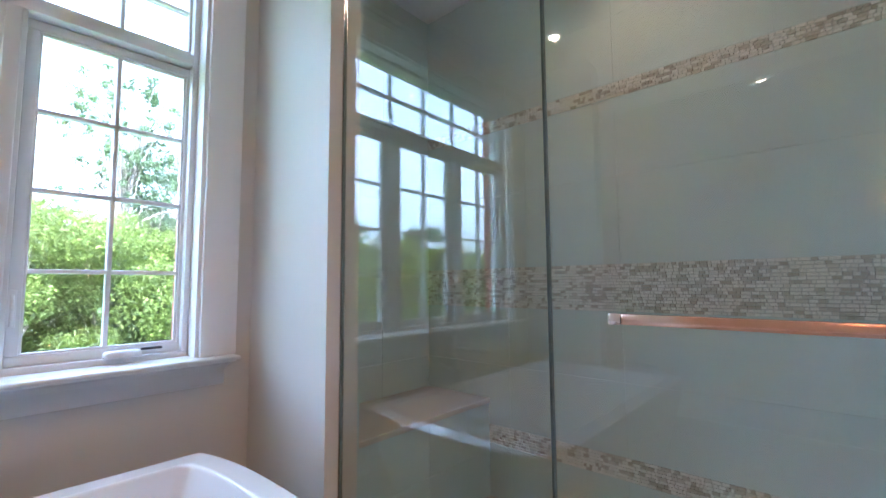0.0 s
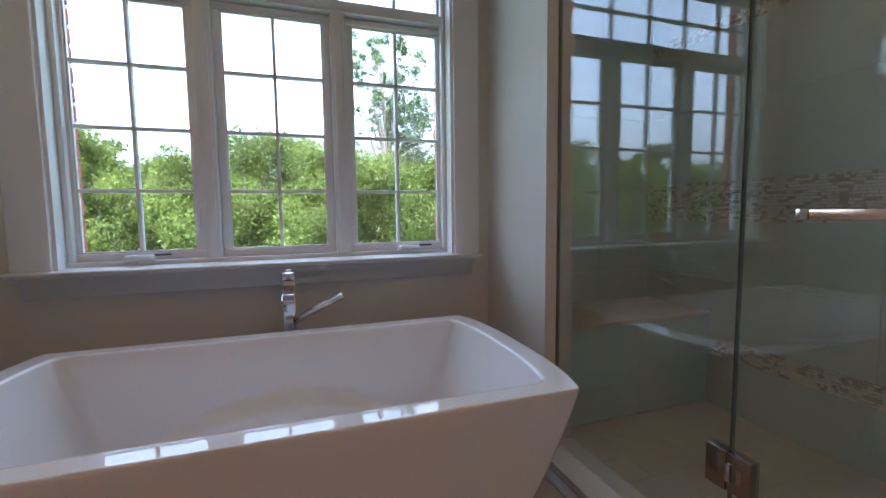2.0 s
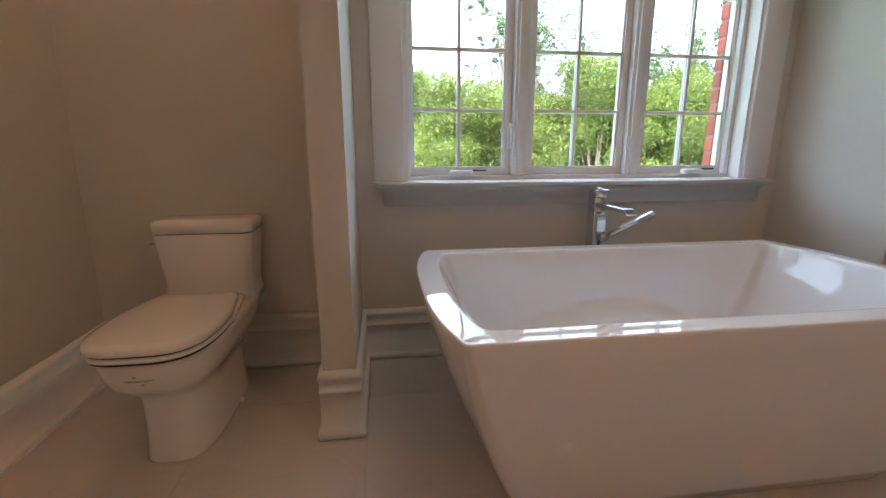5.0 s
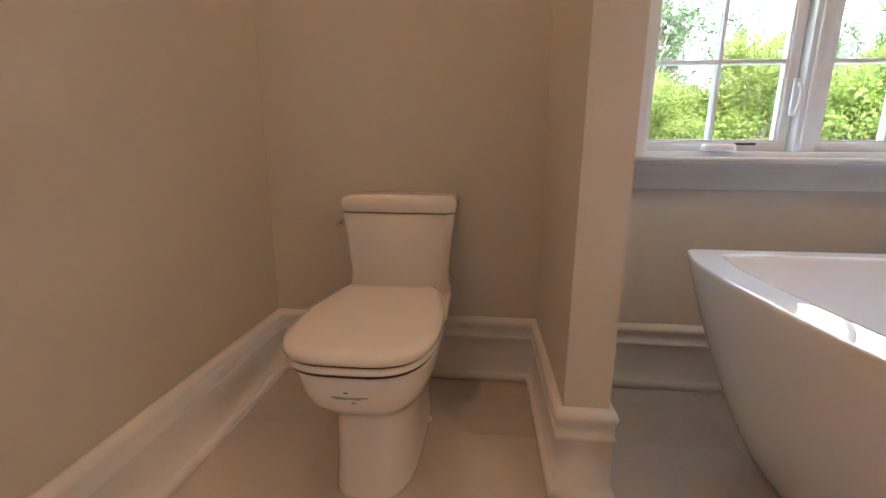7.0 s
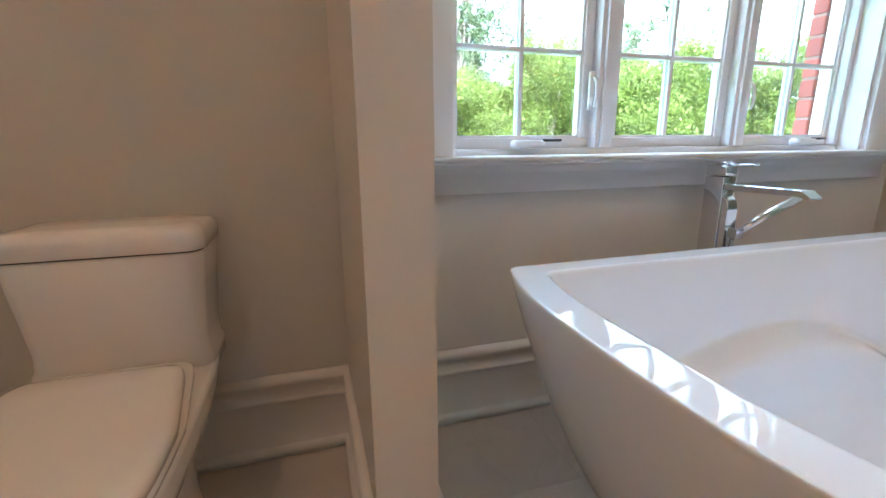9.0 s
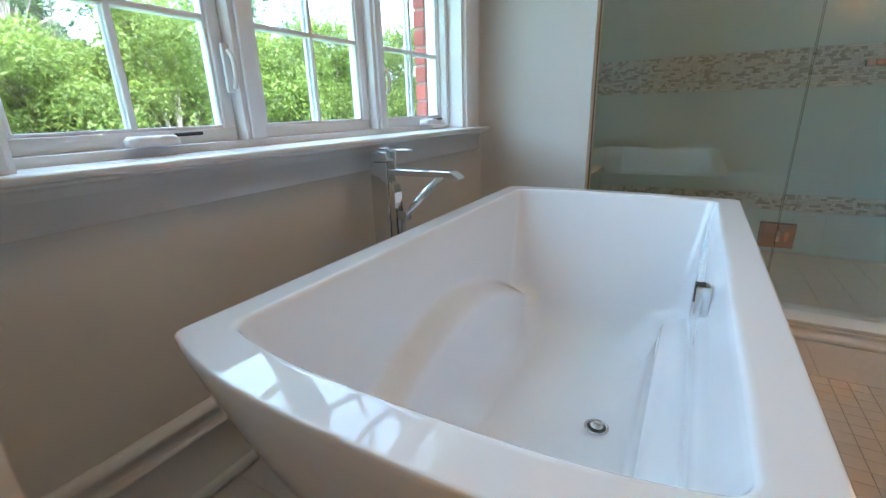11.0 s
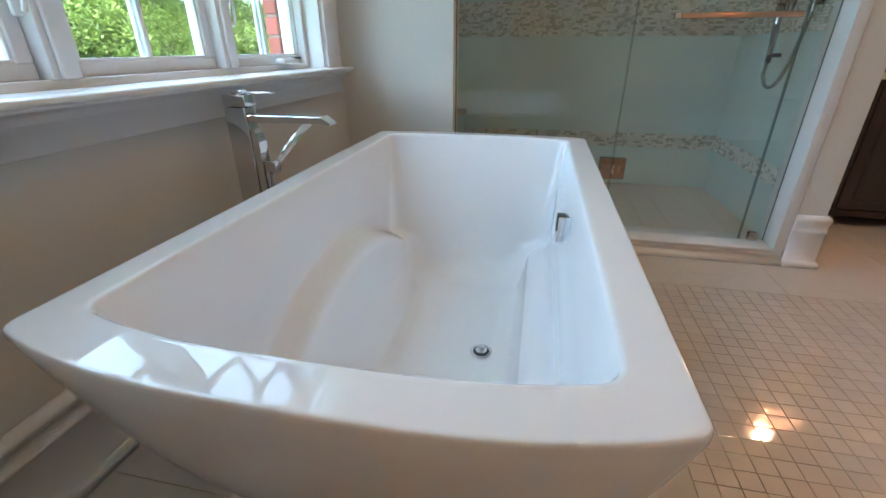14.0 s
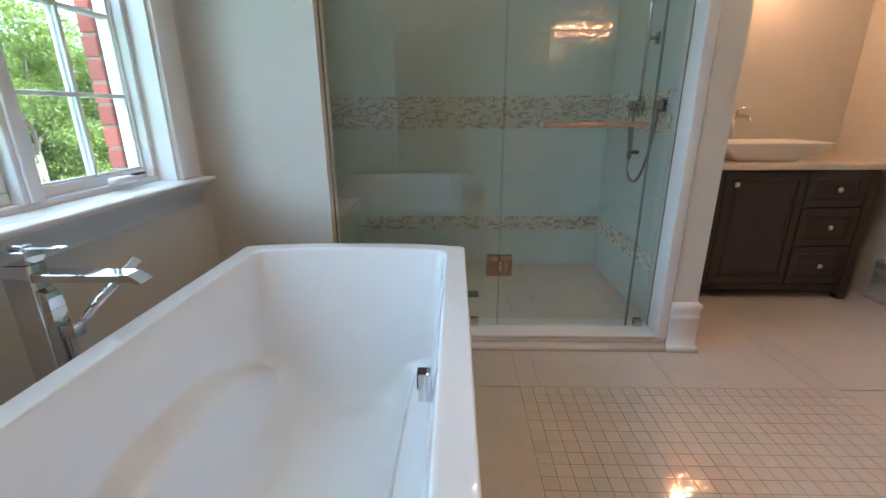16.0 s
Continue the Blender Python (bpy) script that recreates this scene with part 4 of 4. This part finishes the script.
def leaves_mesh(name, centres, spread, count, size, seed, mat, flat=0.6):
    """Thousands of small folded leaves about the given clump centres (x, y, z, radius)."""
    rng = np.random.default_rng(seed)
    cs = np.array(centres, float)
    w = cs[:, 3] ** 2
    pick = rng.choice(len(cs), count, p=w / w.sum())
    d = rng.normal(size=(count, 3))
    d /= np.linalg.norm(d, axis=1)[:, None]
    r = cs[pick, 3] * (1 - np.abs(rng.normal(0, spread, count)).clip(0, 0.9))
    p = cs[pick, :3] + d * r[:, None] * (1, 1, flat)
    a = rng.normal(size=(count, 3)) + d * 0.3
    a /= np.linalg.norm(a, axis=1)[:, None]
    b = np.cross(a, rng.normal(size=(count, 3)))
    b /= np.linalg.norm(b, axis=1)[:, None]
    s = size * rng.uniform(0.6, 1.4, count)[:, None]
    n = np.cross(a, b)
    verts = np.stack([p - a * s, p - b * s * 0.42 + n * s * 0.15, p + a * s, p + b * s * 0.42 + n * s * 0.15], 1).reshape(-1, 3)
    k = np.arange(count)[:, None] * 4
    faces = np.concatenate([k + (0, 1, 2), k + (0, 2, 3)])
    me = bpy.data.meshes.new(name)
    me.from_pydata(verts.tolist(), [], faces.tolist())
    me.materials.append(mat)
    return me


def clumps(rng, n, rx, ry, z0, z1, r0, r1):
    out = []
    for _ in range(n):
        z = rng.uniform(z0, z1)
        k = math.sqrt(max(0.05, 1 - ((z - (z0 + z1) / 2) / ((z1 - z0) / 2 + 0.4)) ** 2))
        a, q = rng.uniform(0, 6.283), math.sqrt(rng.uniform(0.05, 1))
        out.append((rx * k * q * math.cos(a), ry * k * q * math.sin(a), z, rng.uniform(r0, r1)))
    return out


def trunk_mesh(rng, height, r, limbs):
    bm = tube(arc([(0, 0, -0.2), (rng.uniform(-0.1, 0.1), rng.uniform(-0.1, 0.1), height * 0.5), (rng.uniform(-0.3, 0.3), rng.uniform(-0.3, 0.3), height)], 4),
              [r * (1 - 0.8 * k / 8) for k in range(9)], 8)
    for x, y, z, cr in limbs:
        z0 = min(z - 0.4, height * rng.uniform(0.35, 0.85))
        t2 = tube(arc([(0, 0, z0), (x * 0.5, y * 0.5, z0 + (z - z0) * 0.6), (x, y, z)], 4), [r * 0.4 * (1 - 0.9 * k / 8) for k in range(9)], 5)
        me = bpy.data.meshes.new("tmp")
        t2.to_mesh(me)
        t2.free()
        bm.from_mesh(me)
        bpy.data.meshes.remove(me)
    return smooth(bm, 60)


def bush_tree(seed, top, rx, mat, count, size, label):
    rng = random.Random(seed)
    cl = clumps(rng, 70, rx, rx * 0.8, 0.6, top - 0.3, 0.28, 0.75)
    t = thing("tree", (0, 0, -3.4), label, "tree", "trees outside the window")
    part("trunk", trunk_mesh(rng, top * 0.7, 0.14, cl[:14]), BARK, t)
    crown = new("crown", leaves_mesh("crown", cl, 0.4, count, size, seed, mat, 0.8))
    crown.parent = t
    return t


def tall_tree(seed, top, label, leaves=15000):
    """Thin forked trunk with an open, feathery crown."""
    rng = random.Random(seed)
    t = thing("tree", (0, 0, -3.4), label, "tree", "trees outside the window")
    bm = bmesh.new()
    tips = []

    def limb(base, way, length, r, depth):
        pts = [base]
        d = Vector(way).normalized()
        for k in range(4):
            d = (d + Vector((rng.uniform(-0.18, 0.18), rng.uniform(-0.18, 0.18), rng.uniform(0.0, 0.16)))).normalized()
            pts.append(pts[-1] + d * length / 4)
        tb = tube(pts, [r * (1 - 0.6 * k / 4) for k in range(5)], 6 if depth < 2 else 4)
        me = bpy.data.meshes.new("tmp")
        tb.to_mesh(me)
        tb.free()
        bm.from_mesh(me)
        bpy.data.meshes.remove(me)
        if depth >= 2:
            tips.extend((*p, rng.uniform(0.14, 0.34)) for p in pts[2:])
        if depth < 4:
            for _ in range(3 if depth else 4):
                k = rng.randint(2, 4)
                limb(pts[k], d + Vector((rng.uniform(-0.9, 0.9), rng.uniform(-0.9, 0.9), rng.uniform(-0.1, 0.5))), length * rng.uniform(0.5, 0.7), r * 0.45, depth + 1)

    limb(Vector((0, 0, -0.2)), (0.02, 0.05, 1), top * 0.56, 0.16, 0)
    limb(Vector((0.1, 0.1, 1.6)), (0.0, -0.35, 1), top * 0.45, 0.10, 1)
    limb(Vector((0.1, -0.1, 2.2)), (0.1, 0.3, 1), top * 0.45, 0.10, 1)
    part("trunk", smooth(bm, 60), BARK, t)
    crown = new("crown", leaves_mesh("crown", tips, 0.55, leaves, 0.058, seed, LEAFD, 1.0))
    crown.parent = t
    return t


def crowned_tree(seed, top, label):
    """Slim forked trunk, bare below, with an airy rounded crown of separate leaf clumps."""
    rng = random.Random(seed)
    t = thing("tree", (0, 0, -3.4), label, "tree", "trees outside the window")
    cl = clumps(rng, 95, 1.35, 1.35, top - 2.9, top, 0.12, 0.27) + clumps(rng, 30, 1.5, 1.5, top - 4.6, top - 2.4, 0.08, 0.18)
    part("trunk", trunk_mesh(rng, top - 0.8, 0.10, cl[:40] + cl[95:]), BARK, t)
    crown = new("crown", leaves_mesh("crown", cl, 0.6, 12000, 0.046, seed, LEAFD, 0.8))
    crown.parent = t
    return t


GREEN = "leafy bright green tree seen through the window"
kinds = [bush_tree(11, 6.3, 2.0, LEAF, 42000, 0.052, GREEN), bush_tree(12, 6.6, 2.2, LEAF, 42000, 0.052, GREEN), bush_tree(13, 5.9, 2.0, LEAF, 42000, 0.052, GREEN)]
dark = bush_tree(14, 8.2, 2.3, LEAFD, 14000, 0.12, "tall dark green tree behind the bright trees")
rng = random.Random(5)
spots = []
for k in range(22):
    y = -15.5 + 1.6 * k
    spots.append((-12.3 + rng.uniform(-1.0, 0.8) + 0.012 * y * y, y + rng.uniform(-0.4, 0.4), rng.uniform(0.93, 1.07) * (1.1 if y > 2.5 else 1.0), rng.randrange(3)))
for k, (x, y, sc, kind) in enumerate(spots):
    m = pose(x, y, -3.4, 0, 0, rng.uniform(0, 360)) @ Matrix.Diagonal((sc, sc, sc, 1))
    if k < 3:
        kinds[k].matrix_world = m
    else:
        c = copy_thing(kinds[kind], m)
        c.scale = (sc, sc, sc)
for k in range(15):
    m = pose(-16.2 + rng.uniform(-0.8, 0.8), -17 + 2.5 * k + rng.uniform(-0.5, 0.5), -3.4, 0, 0, rng.uniform(0, 360))
    c = copy_thing(kinds[k % 3], m)
    c.scale = (1.05, 1.05, rng.uniform(1.0, 1.12))
for k in range(9):
    y = -18 + 5.2 * k + rng.uniform(-1.5, 1.5)
    m = pose(-21 + rng.uniform(-2, 2), y, -3.4, 0, 0, rng.uniform(0, 360))
    if k == 0:
        dark.matrix_world = m
    else:
        c = copy_thing(dark, m)
        sc = rng.uniform(0.66, 0.8)
        c.scale = (sc, sc, sc)
crowned_tree(31, 10.3, "tall slim tree with an airy rounded crown").matrix_world = pose(-13.6, 2.95, -3.4)
thin = tall_tree(23, 7.8, "thin feathery tree among the bright bushes")
thin.matrix_world = pose(-15.2, 0.9, -3.4, 0, 0, 30)
thin.scale = (0.78, 0.78, 0.78)
for x, y, sc, turn in ((-15.0, 4.4, 0.98, 40), (-15.3, 7.1, 0.93, 150), (-15.0, 10.2, 1.06, 260), (-15.6, 16.4, 1.0, 80), (-15.2, 13.2, 0.8, 200)):
    c = copy_thing(thin, pose(x, y, -3.4, 0, 0, turn))
    c.scale = (sc, sc, sc)


# ---- brick beside the window, floor tiles ----
def brick_jamb(name, y0, sign):
    w = tagged(part(name, box(-2.116, -2.0625, min(y0, y0 + sign * 0.9), max(y0, y0 + sign * 0.9), -3.4, 3.0), MORTAR), kind="structure")
    pitch, me = 0.088, {}
    for r in range(24):
        z = 0.75 + r * pitch
        for a, b in (((0.0, 0.23), (0.24, 0.46)) if r % 2 else ((0.0, 0.11), (0.12, 0.35), (0.36, 0.46))):
            key = round(b - a, 3)
            if key not in me:
                bm = box(-0.032, 0.030, -key / 2, key / 2, -0.038, 0.038, 0.004, 1)
                me[key] = mesh_of(bm, "brick")
                me[key].materials.append(BRICK)
            ob = new("brick", me[key])
            ob.parent = w
            ob.location = (-2.090, y0 + sign * ((a + b) / 2 - 0.006), z)


brick_jamb("brick_wall_1", 0.822, 1)
brick_jamb("brick_wall_2", -0.962, -1)

M0X, M1X, M0Y, M1Y, MP = -0.341, 1.09, -0.7, 0.668, 0.057
nx, ny = round((M1X - M0X) / MP), round((M1Y - M0Y) / MP)
M1X, M0Y = M0X + nx * MP, M1Y - ny * MP
tile_field("mosaic_tile", floor, MOSAICF, (0, 0, -0.006), (1, 0, 0), (0, 1, 0), (0, 0, 1),
           [(M0X + i * MP, M0X + (i + 1) * MP) for i in range(16)], [(M1Y - (j + 1) * MP, M1Y - j * MP) for j in range(18)], 0.0016, 0.006, 0.0006, 0.25)
bm = bmesh.new()
for i in range(nx):
    for j in range(ny):
        if i < 16 and j < 18:
            continue
        x, y, h, e = M0X + (i + 0.5) * MP, M1Y - (j + 0.5) * MP, MP / 2 - 0.0008, 0.0006
        lo = [bm.verts.new((x + a * h, y + b * h, -0.0065)) for a, b in ((-1, -1), (1, -1), (1, 1), (-1, 1))]
        hi = [bm.verts.new((x + a * (h - e), y + b * (h - e), 0.0)) for a, b in ((-1, -1), (1, -1), (1, 1), (-1, 1))]
        bm.faces.new(hi)
        for k in range(4):
            bm.faces.new((lo[k], lo[(k + 1) % 4], hi[(k + 1) % 4], hi[k]))
rest = tagged(part("mosaic_tiles", bm, MOSAICF), "small square beige floor mosaic tiles", "mosaic tile", kind="stuff")
# large tiles round the mosaic field
xs = sorted({WX, EAST, M0X, M1X, *[round(-1.47 + 0.61 * k, 3) for k in range(6) if -1.47 + 0.61 * k < EAST - 0.05]})
ys = sorted({SOUTH, NORTH, M0Y, M1Y, *[round(-2.39 + 0.61 * k, 3) for k in range(8) if -2.39 + 0.61 * k < NORTH - 0.05]})
for a, b in zip(xs, xs[1:]):
    for c, d in zip(ys, ys[1:]):
        if a >= M0X - 0.001 and b <= M1X + 0.001 and c >= M0Y - 0.001 and d <= M1Y + 0.001:
            continue
        if (c > 1.04 and b < ENDX) or b - a < 0.01 or d - c < 0.01:
            continue
        tile_field("floor_tile", floor, FLOORT, (0, 0, -0.006), (1, 0, 0), (0, 1, 0), (0, 0, 1), [(a, b)], [(c, d)], 0.0010, 0.006, 0.0004)
tile_field("wall_tile", sides[0], SHTILE, (0, SBACK, 0), (1, 0, 0), (0, 0, 1), (0, -1, 0), spans(SX0, SX1, 0.61), ROWS_Z, 0.0010, 0.008, 0.0005)
tile_field("wall_tile", sides[1], SHTILE, (SX1, 0, 0), (0, 1, 0), (0, 0, 1), (-1, 0, 0), spans(PIER1 - 0.02, SBACK - 0.009, 0.61), ROWS_Z, 0.0010, 0.008, 0.0005)
tile_field("wall_tile", sides[2], SHTILE, (SX0, 0, 0), (0, 1, 0), (0, 0, 1), (1, 0, 0), spans(PIER1, SBACK - 0.009, 0.61), ROWS_Z, 0.0010, 0.008, 0.0005)
tile_field("bench_tile", bench, SHTILE, (-1.372, 0, 0), (0, 1, 0), (0, 0, 1), (1, 0, 0), spans(PIER1 + 0.012, SBACK - 0.009, 0.50), [(SF + 0.002, 0.302), (0.302, 0.548)], 0.0010, 0.006, 0.0005)
tile_field("shower_floor_tile", sh_floor, SHFLOOR, (0, 0, SF - 0.007), (1, 0, 0), (0, 1, 0), (0, 0, 1), spans(-1.364, SX1 - 0.01, 0.152), spans(1.2, SBACK - 0.01, 0.152), 0.0006, 0.007)
